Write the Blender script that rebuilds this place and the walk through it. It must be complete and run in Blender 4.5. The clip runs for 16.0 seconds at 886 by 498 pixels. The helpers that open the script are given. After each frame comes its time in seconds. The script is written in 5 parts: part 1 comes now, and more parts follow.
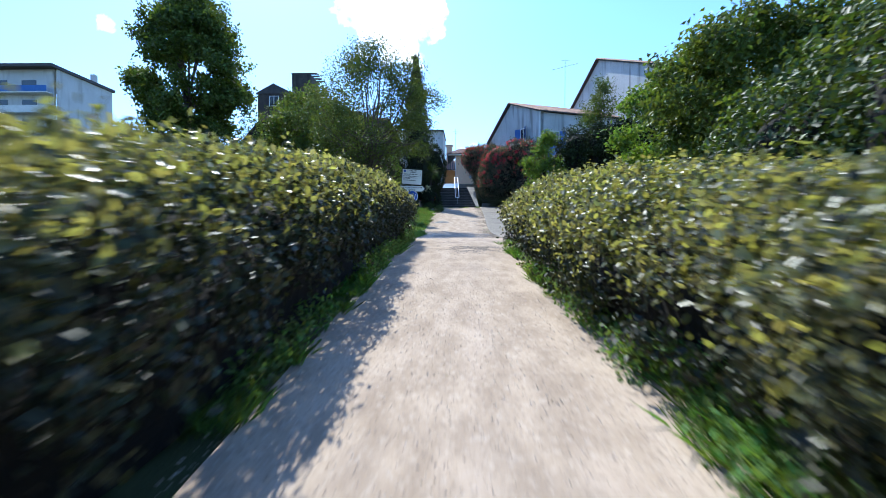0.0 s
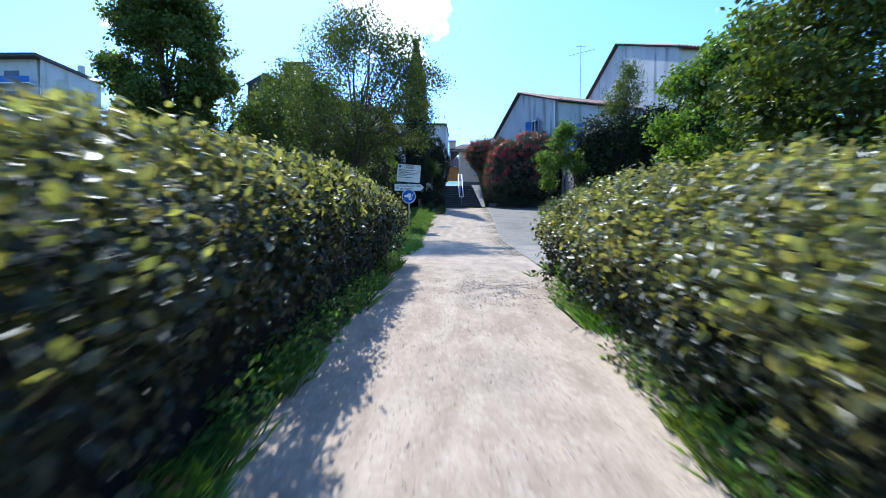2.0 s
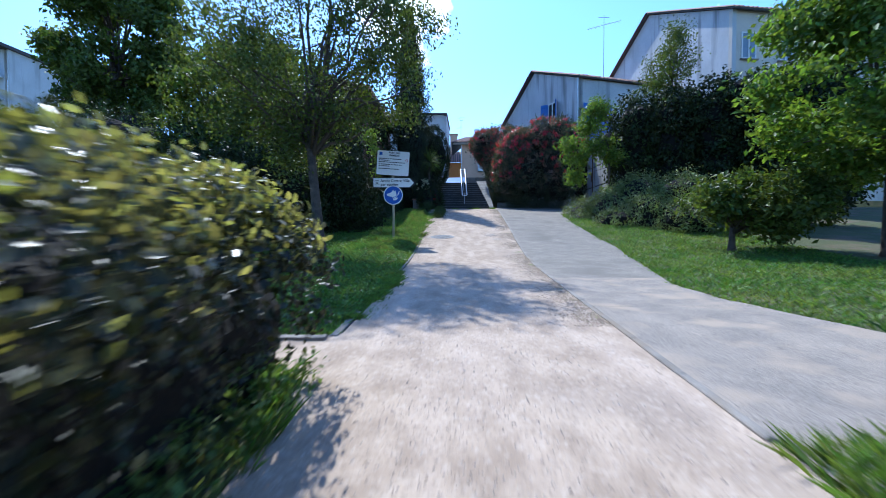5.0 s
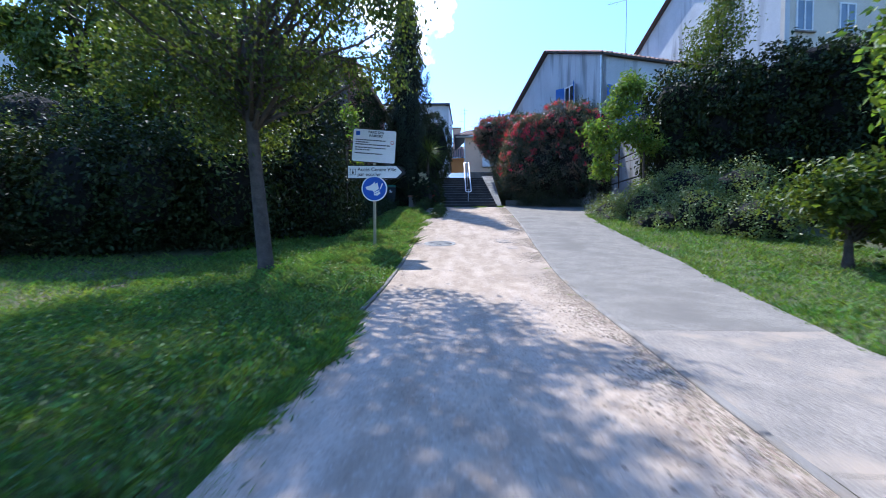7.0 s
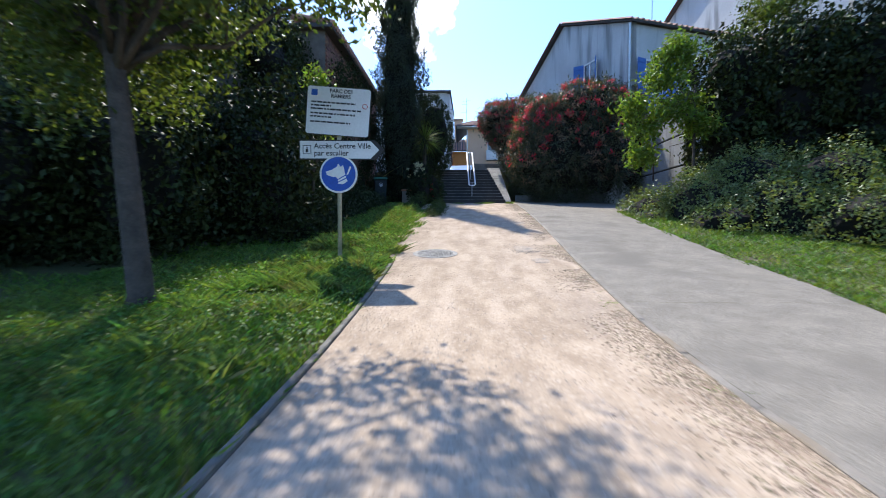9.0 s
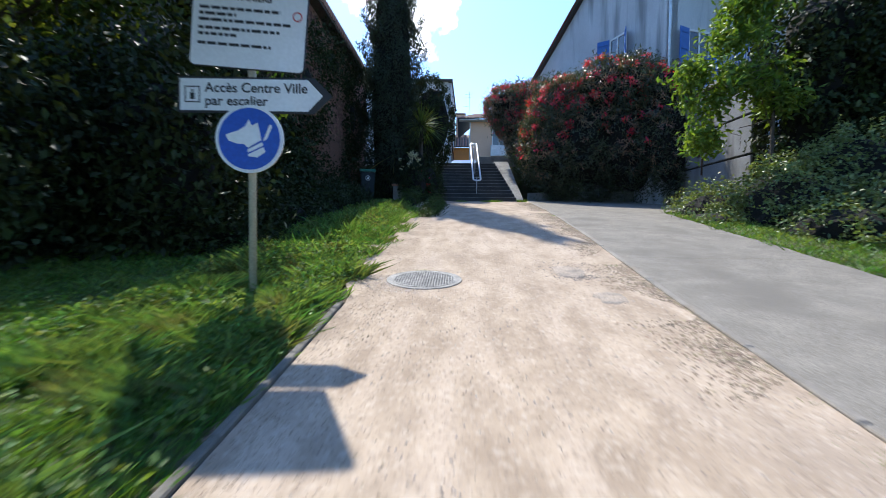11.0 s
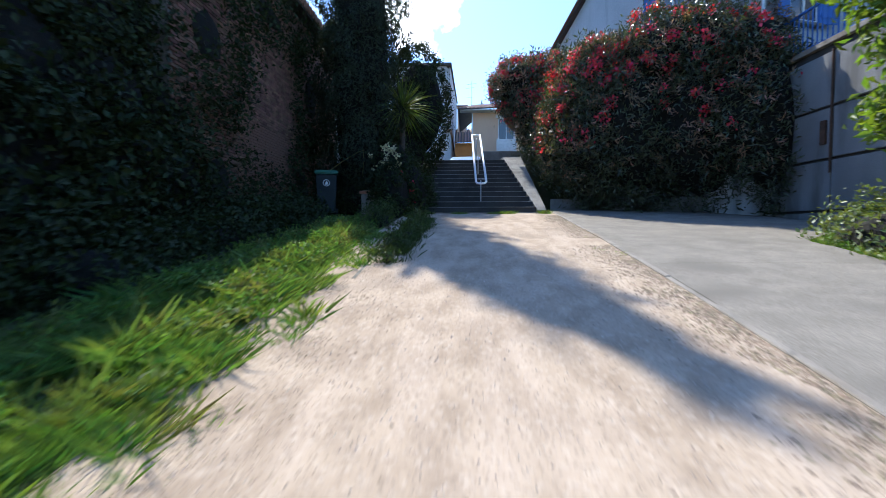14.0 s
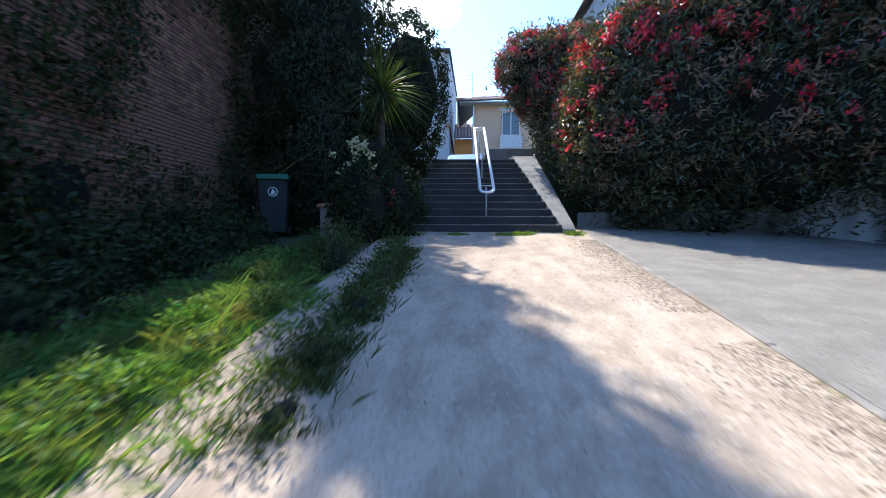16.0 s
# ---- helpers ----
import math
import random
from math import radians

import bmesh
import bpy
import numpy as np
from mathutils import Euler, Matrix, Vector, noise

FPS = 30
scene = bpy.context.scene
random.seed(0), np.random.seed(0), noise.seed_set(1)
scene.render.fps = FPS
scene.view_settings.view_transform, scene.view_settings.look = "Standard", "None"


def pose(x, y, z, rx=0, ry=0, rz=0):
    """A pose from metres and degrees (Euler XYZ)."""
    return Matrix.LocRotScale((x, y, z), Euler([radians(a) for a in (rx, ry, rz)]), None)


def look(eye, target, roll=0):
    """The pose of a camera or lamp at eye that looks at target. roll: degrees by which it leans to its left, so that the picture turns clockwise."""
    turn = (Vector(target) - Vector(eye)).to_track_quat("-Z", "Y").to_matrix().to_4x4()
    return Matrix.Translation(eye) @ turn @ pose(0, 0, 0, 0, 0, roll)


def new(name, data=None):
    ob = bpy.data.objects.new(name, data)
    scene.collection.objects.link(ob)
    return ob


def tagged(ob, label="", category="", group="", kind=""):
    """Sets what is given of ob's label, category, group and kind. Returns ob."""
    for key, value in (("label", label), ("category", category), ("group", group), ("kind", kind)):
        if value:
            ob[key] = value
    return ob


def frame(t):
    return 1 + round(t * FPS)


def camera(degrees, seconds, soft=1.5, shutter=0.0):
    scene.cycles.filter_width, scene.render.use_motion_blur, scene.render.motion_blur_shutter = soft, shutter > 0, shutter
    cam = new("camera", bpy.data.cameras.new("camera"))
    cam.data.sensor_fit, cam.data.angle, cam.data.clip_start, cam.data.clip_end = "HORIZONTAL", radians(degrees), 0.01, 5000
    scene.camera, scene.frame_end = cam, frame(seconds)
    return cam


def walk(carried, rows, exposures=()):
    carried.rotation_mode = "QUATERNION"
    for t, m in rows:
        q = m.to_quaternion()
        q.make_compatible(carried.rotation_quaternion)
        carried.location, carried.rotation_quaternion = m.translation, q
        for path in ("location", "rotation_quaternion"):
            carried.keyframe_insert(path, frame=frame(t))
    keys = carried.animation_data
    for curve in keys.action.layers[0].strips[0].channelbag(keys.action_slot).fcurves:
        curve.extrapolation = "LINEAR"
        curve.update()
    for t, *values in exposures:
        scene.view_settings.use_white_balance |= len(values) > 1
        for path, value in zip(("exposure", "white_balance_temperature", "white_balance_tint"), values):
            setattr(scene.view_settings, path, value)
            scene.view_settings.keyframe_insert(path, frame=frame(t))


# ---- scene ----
cam = camera(86.0, 16.0, soft=0.6, shutter=0.85)
# seconds, x, y, z, yaw, pitch, roll
PATH = [
    (0, 0.000, 0.000, 1.199, 1.07, -1.42, -0.04),
    (0.5, 0.011, 1.028, 1.335, 1.07, -1.56, 0.20),
    (1, 0.025, 2.040, 1.467, 1.10, -1.53, 0.07),
    (1.5, 0.001, 3.029, 1.572, 1.16, -1.65, 0.19),
    (2, -0.065, 4.010, 1.672, 1.35, -1.73, 0.23),
    (2.5, -0.122, 5.006, 1.775, 1.50, -1.77, 0.16),
    (3, -0.144, 6.021, 1.873, 1.51, -1.74, -0.43),
    (3.5, -0.160, 7.023, 1.952, 1.51, -1.70, -0.46),
    (6, -0.032, 12.019, 2.262, 1.76, -2.02, 0.20),
    (6.5, -0.038, 12.971, 2.306, 1.85, -2.03, 0.24),
    (7, -0.041, 13.903, 2.342, 1.97, -2.08, 0.06),
    (7.5, 0.060, 14.801, 2.392, 1.99, -2.16, -0.12),
    (8, 0.117, 15.716, 2.420, 2.04, -2.26, 0.43),
    (8.5, 0.026, 16.636, 2.452, 2.12, -2.30, 0.51),
    (9, -0.088, 17.631, 2.486, 2.11, -2.42, 0.13),
    (11.5, -0.165, 22.080, 2.669, 2.15, -2.39, 0.77),
    (12, -0.183, 22.995, 2.802, 2.24, -2.40, 0.58),
    (12.5, -0.197, 23.839, 2.901, 2.41, -2.45, 0.16),
    (13, -0.101, 24.741, 3.003, 2.57, -2.52, 0.24),
    (13.5, -0.024, 25.596, 3.119, 2.69, -2.52, 0.21),
    (14, 0.023, 26.523, 3.292, 2.79, -2.63, -0.10),
    (14.5, 0.042, 27.364, 3.435, 2.80, -2.69, 0.10),
    (15, 0.033, 28.298, 3.588, 2.71, -2.86, 0.31),
    (15.5, 0.019, 29.187, 3.743, 2.70, -2.88, 0.37),
    (16, -0.002, 30.080, 3.879, 2.69, -3.07, 0.22),
]
EXPOSURES = [(0, 0.93, 5350, 6), (3.0, 0.93, 5050, 6), (6.0, 0.82, 5000, 11), (7.5, 1.2, 5400, 13), (9.0, 1.03, 5850, 10), (11.5, 1.0, 5750, 8), (13.5, 1.04, 5700, 8), (16.0, 1.38, 5650, 9)]
walk(cam, [(t, pose(x, y, z, 90 + pitch, 0, yaw) @ pose(0, 0, 0, 0, 0, roll)) for t, x, y, z, yaw, pitch, roll in PATH], EXPOSURES)

# ---- world and sun ----
SUN_WAY = Vector((-0.90, 2.27, 2.8)).normalized()
world = bpy.data.worlds.new("sky")
scene.world = world
world.use_nodes = True
wn, wl = world.node_tree.nodes, world.node_tree.links
sky = wn.new("ShaderNodeTexSky")
sky.sky_type, sky.sun_disc = "NISHITA", False
sky.sun_elevation = math.asin(SUN_WAY.z)
sky.sun_rotation = math.atan2(SUN_WAY.x, SUN_WAY.y)
sky.air_density, sky.dust_density, sky.ozone_density = 1.05, 0.5, 3.0
# one small white cloud low over the steps
cloud_way = Vector((-0.131, 1.0, 0.48)).normalized()
coords, near_cloud, ring, puffs, puff_range, amount, blend = (wn.new(k) for k in ("ShaderNodeTexCoord", "ShaderNodeVectorMath", "ShaderNodeMapRange", "ShaderNodeTexNoise", "ShaderNodeMapRange", "ShaderNodeMath", "ShaderNodeMix"))
near_cloud.operation, amount.operation, blend.data_type = "DOT_PRODUCT", "MULTIPLY_ADD", "RGBA"
deep = wn.new("ShaderNodeMix")
deep.data_type, deep.blend_type = "RGBA", "MULTIPLY"
deep.inputs["Factor"].default_value, deep.inputs[7].default_value = 1.0, (0.83, 0.95, 1.12, 1)
near_cloud.inputs[1].default_value = cloud_way
ring.inputs["From Min"].default_value, ring.inputs["From Max"].default_value = 0.991, 0.9998
puffs.inputs["Scale"].default_value, puffs.inputs["Detail"].default_value = 13.0, 9.0
amount.inputs[1].default_value = 2.4
puff_range.inputs["From Min"].default_value, puff_range.inputs["From Max"].default_value = 1.62, 1.9
blend.inputs[7].default_value = (11, 11, 11, 1)
wl.new(coords.outputs["Generated"], near_cloud.inputs[0]), wl.new(near_cloud.outputs["Value"], ring.inputs["Value"])
wl.new(coords.outputs["Generated"], puffs.inputs["Vector"]), wl.new(puffs.outputs["Fac"], amount.inputs[0])
wl.new(ring.outputs[0], amount.inputs[2]), wl.new(amount.outputs[0], puff_range.inputs["Value"])
wl.new(puff_range.outputs[0], blend.inputs["Factor"]), wl.new(sky.outputs[0], deep.inputs[6]), wl.new(deep.outputs[2], blend.inputs[6])
wl.new(blend.outputs[2], wn["Background"].inputs[0])
wn["Background"].inputs[1].default_value = 0.15
sun_data = bpy.data.lights.new("sun", "SUN")
sun_data.energy, sun_data.angle, sun_data.color = 4.3, radians(0.6), (1.0, 0.90, 0.75)
sun = new("sun", sun_data)
sun.matrix_world = look(SUN_WAY * 60, (0, 0, 0))


# ---- materials ----
def material(name, base, second=None, scale=4.0, rough=0.8, metal=0.0, bump=0.3, fine=60.0, island=0.0, through_light=0.0, stain=None, stain_scale=0.6, spec=0.35, detail=6.0, grainy=0.4, run=1.0):
    """Two-scale procedural surface: a large mottling, fine grain, optional stains, per-piece tint and translucency."""
    m = bpy.data.materials.new(name)
    m.use_nodes = True
    n, l = m.node_tree.nodes, m.node_tree.links
    b = n["Principled BSDF"]
    b.inputs["Roughness"].default_value, b.inputs["Metallic"].default_value = rough, metal
    b.inputs["Specular IOR Level"].default_value = spec
    co = n.new("ShaderNodeTexCoord")
    big, small = n.new("ShaderNodeTexNoise"), n.new("ShaderNodeTexNoise")
    big.inputs["Scale"].default_value, big.inputs["Detail"].default_value = scale, detail
    small.inputs["Scale"].default_value, small.inputs["Detail"].default_value = fine, 4.0
    l.new(co.outputs["Object"], big.inputs["Vector"]), l.new(co.outputs["Object"], small.inputs["Vector"])
    second = second or tuple(c * 0.7 for c in base)
    ramp = n.new("ShaderNodeValToRGB")
    ramp.color_ramp.elements[0].position, ramp.color_ramp.elements[1].position = 0.35, 0.65
    ramp.color_ramp.elements[0].color, ramp.color_ramp.elements[1].color = (*base, 1), (*second, 1)
    l.new(big.outputs["Fac"], ramp.inputs["Fac"])
    grain = n.new("ShaderNodeMix")
    grain.data_type, grain.blend_type = "RGBA", "OVERLAY"
    grain.inputs["Factor"].default_value = grainy
    l.new(ramp.outputs["Color"], grain.inputs[6]), l.new(small.outputs["Color"], grain.inputs[7])
    l.new(small.outputs["Fac"], grain.inputs[7])
    out = grain.outputs[2]
    if stain:
        st = n.new("ShaderNodeTexNoise")
        st.inputs["Scale"].default_value, st.inputs["Detail"].default_value = stain_scale, 8.0
        flow = n.new("ShaderNodeMapping")
        flow.inputs["Scale"].default_value = (1.0, 1.0, run)
        l.new(co.outputs["Object"], flow.inputs["Vector"]), l.new(flow.outputs[0], st.inputs["Vector"])
        sr = n.new("ShaderNodeValToRGB")
        sr.color_ramp.elements[0].position, sr.color_ramp.elements[1].position = 0.52, 0.68
        l.new(st.outputs["Fac"], sr.inputs["Fac"])
        mx = n.new("ShaderNodeMix")
        mx.data_type = "RGBA"
        mx.inputs[7].default_value = (*stain, 1)
        l.new(sr.outputs["Color"], mx.inputs["Factor"]), l.new(out, mx.inputs[6])
        out = mx.outputs[2]
    if island:
        geo = n.new("ShaderNodeNewGeometry")
        hsv = n.new("ShaderNodeHueSaturation")
        mr = n.new("ShaderNodeMapRange")
        mr.inputs["To Min"].default_value, mr.inputs["To Max"].default_value = 1 - island, 1 + island
        l.new(geo.outputs["Random Per Island"], mr.inputs["Value"])
        l.new(mr.outputs["Result"], hsv.inputs["Value"]), l.new(out, hsv.inputs["Color"])
        hm = n.new("ShaderNodeMapRange")
        hm.inputs["To Min"].default_value, hm.inputs["To Max"].default_value = 0.5 - island * 0.06, 0.5 + island * 0.06
        mt = n.new("ShaderNodeMath")
        mt.operation = "FRACT"
        mu = n.new("ShaderNodeMath")
        mu.operation = "MULTIPLY"
        mu.inputs[1].default_value = 7.31
        l.new(geo.outputs["Random Per Island"], mu.inputs[0]), l.new(mu.outputs[0], mt.inputs[0]), l.new(mt.outputs[0], hm.inputs["Value"])
        l.new(hm.outputs["Result"], hsv.inputs["Hue"])
        out = hsv.outputs["Color"]
    l.new(out, b.inputs["Base Color"])
    if bump:
        bp = n.new("ShaderNodeBump")
        bp.inputs["Strength"].default_value, bp.inputs["Distance"].default_value = bump, 0.02
        l.new(small.outputs["Fac"], bp.inputs["Height"]), l.new(bp.outputs["Normal"], b.inputs["Normal"])
    if through_light:
        tr = n.new("ShaderNodeBsdfTranslucent")
        mixs = n.new("ShaderNodeMixShader")
        mixs.inputs[0].default_value = through_light
        brighter = n.new("ShaderNodeMix")
        brighter.data_type, brighter.blend_type = "RGBA", "MULTIPLY"
        brighter.inputs["Factor"].default_value = 1.0
        brighter.inputs[7].default_value = (1.5, 1.45, 0.5, 1)
        l.new(out, brighter.inputs[6]), l.new(brighter.outputs[2], tr.inputs["Color"])
        l.new(b.outputs[0], mixs.inputs[1]), l.new(tr.outputs[0], mixs.inputs[2])
        l.new(mixs.outputs[0], n["Material Output"].inputs["Surface"])
    return m


def path_sand():
    """Compacted sandy gravel: soft blotches drawn out along the walk, pale trodden lines, grit and darker specks."""
    m = bpy.data.materials.new("sandy_gravel")
    m.use_nodes = True
    n, l = m.node_tree.nodes, m.node_tree.links
    b = n["Principled BSDF"]
    b.inputs["Roughness"].default_value, b.inputs["Specular IOR Level"].default_value = 1.0, 0.1
    co = n.new("ShaderNodeTexCoord")

    def noisy(scale, stretch, detail, low, high):
        mp, tx, rg = n.new("ShaderNodeMapping"), n.new("ShaderNodeTexNoise"), n.new("ShaderNodeMapRange")
        mp.inputs["Scale"].default_value = (1.0, stretch, 1.0)
        tx.inputs["Scale"].default_value, tx.inputs["Detail"].default_value = scale, detail
        rg.inputs["From Min"].default_value, rg.inputs["From Max"].default_value = low, high
        l.new(co.outputs["Object"], mp.inputs["Vector"]), l.new(mp.outputs[0], tx.inputs["Vector"]), l.new(tx.outputs["Fac"], rg.inputs["Value"])
        return rg.outputs[0], tx.outputs["Fac"]

    def over(under, colour, amount, kind="MIX", much=1.0):
        mx, mu = n.new("ShaderNodeMix"), n.new("ShaderNodeMath")
        mx.data_type, mx.blend_type, mu.operation = "RGBA", kind, "MULTIPLY"
        mu.inputs[1].default_value = much
        l.new(amount, mu.inputs[0]), l.new(mu.outputs[0], mx.inputs["Factor"])
        if isinstance(under, tuple):
            mx.inputs[6].default_value = (*under, 1)
        else:
            l.new(under, mx.inputs[6])
        mx.inputs[7].default_value = (*colour, 1)
        return mx.outputs[2]

    blot, _ = noisy(4.2, 0.5, 8.0, 0.38, 0.62)
    track, _ = noisy(3.4, 0.10, 5.0, 0.50, 0.68)
    damp, _ = noisy(1.1, 0.6, 8.0, 0.55, 0.70)
    speck, raw = noisy(42.0, 0.8, 5.0, 0.53, 0.66)
    pale, _ = noisy(26.0, 0.8, 5.0, 0.54, 0.66)
    tone = over((0.44, 0.345, 0.25), (0.32, 0.245, 0.174), blot)
    tone = over(tone, (0.485, 0.385, 0.29), track, much=0.75)
    tone = over(tone, (0.29, 0.23, 0.175), damp, much=0.6)
    tone = over(tone, (0.20, 0.158, 0.12), speck, much=0.5)
    tone = over(tone, (0.56, 0.47, 0.375), pale, much=0.38)
    l.new(tone, b.inputs["Base Color"])
    bp = n.new("ShaderNodeBump")
    bp.inputs["Strength"].default_value, bp.inputs["Distance"].default_value = 0.5, 0.012
    l.new(raw, bp.inputs["Height"]), l.new(bp.outputs["Normal"], b.inputs["Normal"])
    return m


SAND = path_sand()
GREYSAND = material("grey_worn_gravel", (0.40, 0.325, 0.25), (0.31, 0.26, 0.21), 6.0, 1.0, bump=0.6, fine=70, stain=(0.235, 0.205, 0.172), stain_scale=5.0, spec=0.1, grainy=0.9)
DIRT = material("dirt", (0.22, 0.17, 0.12), (0.30, 0.24, 0.17), 3.0, 1.0, bump=0.7, fine=60)
CONCRETE = material("worn_concrete", (0.245, 0.221, 0.184), (0.20, 0.18, 0.15), 3.0, 0.9, bump=0.5, fine=70, detail=10.0, stain=(0.175, 0.158, 0.133), stain_scale=0.9, spec=0.08, grainy=0.95)
GRITTY = material("sand_strewn_concrete", (0.31, 0.266, 0.215), (0.235, 0.207, 0.173), 2.2, 0.95, bump=0.7, fine=60, stain=(0.37, 0.30, 0.225), stain_scale=1.7, spec=0.08, grainy=0.95, detail=9.0)
KERB = material("kerb_concrete", (0.27, 0.24, 0.20), (0.185, 0.165, 0.138), 3.0, 0.9, bump=0.5, fine=70, stain=(0.22, 0.175, 0.125), stain_scale=1.6)
KERB_OLD = material("mossy_old_kerb", (0.20, 0.182, 0.15), (0.11, 0.102, 0.082), 5.0, 0.95, bump=0.7, fine=60, stain=(0.20, 0.175, 0.14), stain_scale=3.0)
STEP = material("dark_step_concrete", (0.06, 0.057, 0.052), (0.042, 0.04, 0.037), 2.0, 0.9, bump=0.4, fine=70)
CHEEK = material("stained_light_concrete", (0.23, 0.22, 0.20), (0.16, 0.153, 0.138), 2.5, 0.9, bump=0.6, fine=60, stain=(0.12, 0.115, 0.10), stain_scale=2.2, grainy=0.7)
PANEL = material("grey_concrete_panel", (0.24, 0.24, 0.235), (0.18, 0.18, 0.178), 0.8, 0.9, bump=0.3, fine=60, stain=(0.13, 0.127, 0.12), stain_scale=1.8, run=0.25)
PLASTER_A = material("weathered_grey_plaster", (0.52, 0.525, 0.515), (0.43, 0.435, 0.425), 0.6, 0.95, bump=0.3, fine=40, stain=(0.235, 0.24, 0.235), stain_scale=1.6, run=0.12)
PLASTER_B = material("cream_plaster", (0.58, 0.52, 0.42), (0.52, 0.46, 0.37), 0.5, 0.95, bump=0.3, fine=40, stain=(0.42, 0.37, 0.3), stain_scale=0.4)
PLASTER_W = material("white_plaster", (0.56, 0.555, 0.54), (0.49, 0.485, 0.47), 0.4, 0.95, bump=0.2, fine=40, stain=(0.40, 0.39, 0.37), stain_scale=1.0, run=0.15)
PLASTER_P = material("salmon_plaster", (0.74, 0.50, 0.33), (0.67, 0.45, 0.30), 0.5, 0.95, bump=0.2, fine=40)
PLASTER_O = material("orange_plaster", (0.66, 0.33, 0.11), (0.6, 0.29, 0.1), 0.5, 0.95, bump=0.2, fine=40)
TILE = material("clay_roof_tile", (0.36, 0.20, 0.13), (0.26, 0.17, 0.125), 3.0, 0.9, bump=0.4, fine=40, island=0.3)
BRICK = material("old_red_brick", (0.25, 0.135, 0.09), (0.16, 0.09, 0.065), 5.0, 0.95, bump=0.6, fine=80, island=0.35)
MORTAR = material("lime_mortar", (0.20, 0.17, 0.14), (0.14, 0.12, 0.10), 4.0, 1.0, bump=0.5, fine=80)
BARK = material("grey_brown_bark", (0.10, 0.08, 0.062), (0.055, 0.045, 0.036), 6.0, 0.95, bump=0.9, fine=35)
# Near-black base colour paints the shade inside the foliage.
CORE_SHADE = material("painted_core_shade", (0.014, 0.012, 0.008), (0.008, 0.008, 0.006), 8.0, 1.0, bump=0.6, fine=30)
EARTH = material("grassy_soil", (0.075, 0.085, 0.03), (0.05, 0.06, 0.022), 1.2, 1.0, bump=0.6, fine=50, stain=(0.11, 0.085, 0.055), stain_scale=0.8)
GRASS = material("fresh_grass", (0.08, 0.165, 0.026), (0.13, 0.195, 0.042), 0.8, 0.6, bump=0, fine=20, island=0.55, through_light=0.35)
ROUGH = material("weedy_grass", (0.09, 0.185, 0.045), (0.15, 0.215, 0.07), 1.5, 0.6, bump=0, fine=20, island=0.5, through_light=0.36, stain=(0.14, 0.14, 0.06), stain_scale=2.0, spec=0.12)
DRY = material("seeding_grass", (0.20, 0.18, 0.08), (0.14, 0.15, 0.05), 1.0, 0.7, bump=0, fine=20, island=0.3, through_light=0.4)
# Shaded and sunlit colours of the hedge leaf, light put into the tone.
LEAF_HEDGE = material("shaded_old_hedge_leaf", (0.02, 0.026, 0.009), (0.038, 0.042, 0.014), 1.6, 0.5, bump=0, fine=12, island=0.5, through_light=0.12, spec=0.3)
LEAF_SHOOT = material("sunlit_young_hedge_leaf", (0.15, 0.155, 0.055), (0.22, 0.21, 0.11), 1.6, 0.36, bump=0, fine=12, island=0.5, through_light=0.54, spec=0.65)
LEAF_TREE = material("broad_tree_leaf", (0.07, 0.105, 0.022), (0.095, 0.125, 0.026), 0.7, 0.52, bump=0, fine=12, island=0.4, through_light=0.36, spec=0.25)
LEAF_YOUNG = material("thin_translucent_leaf", (0.062, 0.09, 0.026), (0.085, 0.11, 0.03), 0.7, 0.5, bump=0, fine=12, island=0.4, through_light=0.42, spec=0.25)
LEAF_MID = material("shaded_thicket_leaf", (0.043, 0.07, 0.016), (0.062, 0.088, 0.019), 0.8, 0.5, bump=0, fine=12, island=0.45, through_light=0.25)
LEAF_BRIGHT = material("bright_young_leaf", (0.13, 0.20, 0.034), (0.105, 0.17, 0.028), 0.7, 0.5, bump=0, fine=12, island=0.35, through_light=0.45)
LEAF_MOUND = material("sunlit_bramble_leaf", (0.13, 0.18, 0.055), (0.17, 0.205, 0.08), 1.2, 0.42, bump=0, fine=12, island=0.4, through_light=0.25, spec=0.3)
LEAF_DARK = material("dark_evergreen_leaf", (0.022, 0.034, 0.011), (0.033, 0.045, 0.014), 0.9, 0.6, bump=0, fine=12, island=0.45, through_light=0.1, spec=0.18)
LEAF_CYPRESS = material("cypress_scale_leaf", (0.025, 0.036, 0.016), (0.035, 0.045, 0.018), 1.5, 0.7, bump=0, fine=12, island=0.3, through_light=0.1)
LEAF_OLEANDER = material("oleander_leaf", (0.042, 0.058, 0.025), (0.07, 0.086, 0.04), 1.0, 0.33, bump=0, fine=12, island=0.6, through_light=0.22, spec=0.7)
LEAF_RED = material("sun_paled_reddish_leaf", (0.36, 0.215, 0.16), (0.17, 0.13, 0.085), 1.5, 0.3, bump=0, fine=12, island=0.4, through_light=0.25)
FLOWER = material("red_oleander_petal", (0.66, 0.03, 0.075), (0.6, 0.08, 0.12), 3.0, 0.6, bump=0, fine=12, island=0.3, through_light=0.25)
CREAM_FLOWER = material("cream_petal", (0.62, 0.58, 0.42), (0.5, 0.47, 0.33), 3.0, 0.7, bump=0, fine=12, island=0.2, through_light=0.3)
WHITE = material("white_sign_face", (0.78, 0.78, 0.76), (0.72, 0.72, 0.70), 2.0, 0.45, bump=0.03, fine=30)
BLUE = material("blue_sign_face", (0.012, 0.07, 0.42), (0.015, 0.075, 0.38), 2.0, 0.4, bump=0.02, fine=30)
BLACK = material("black_print", (0.02, 0.02, 0.022), (0.03, 0.03, 0.03), 4.0, 0.6, bump=0.02, fine=30)
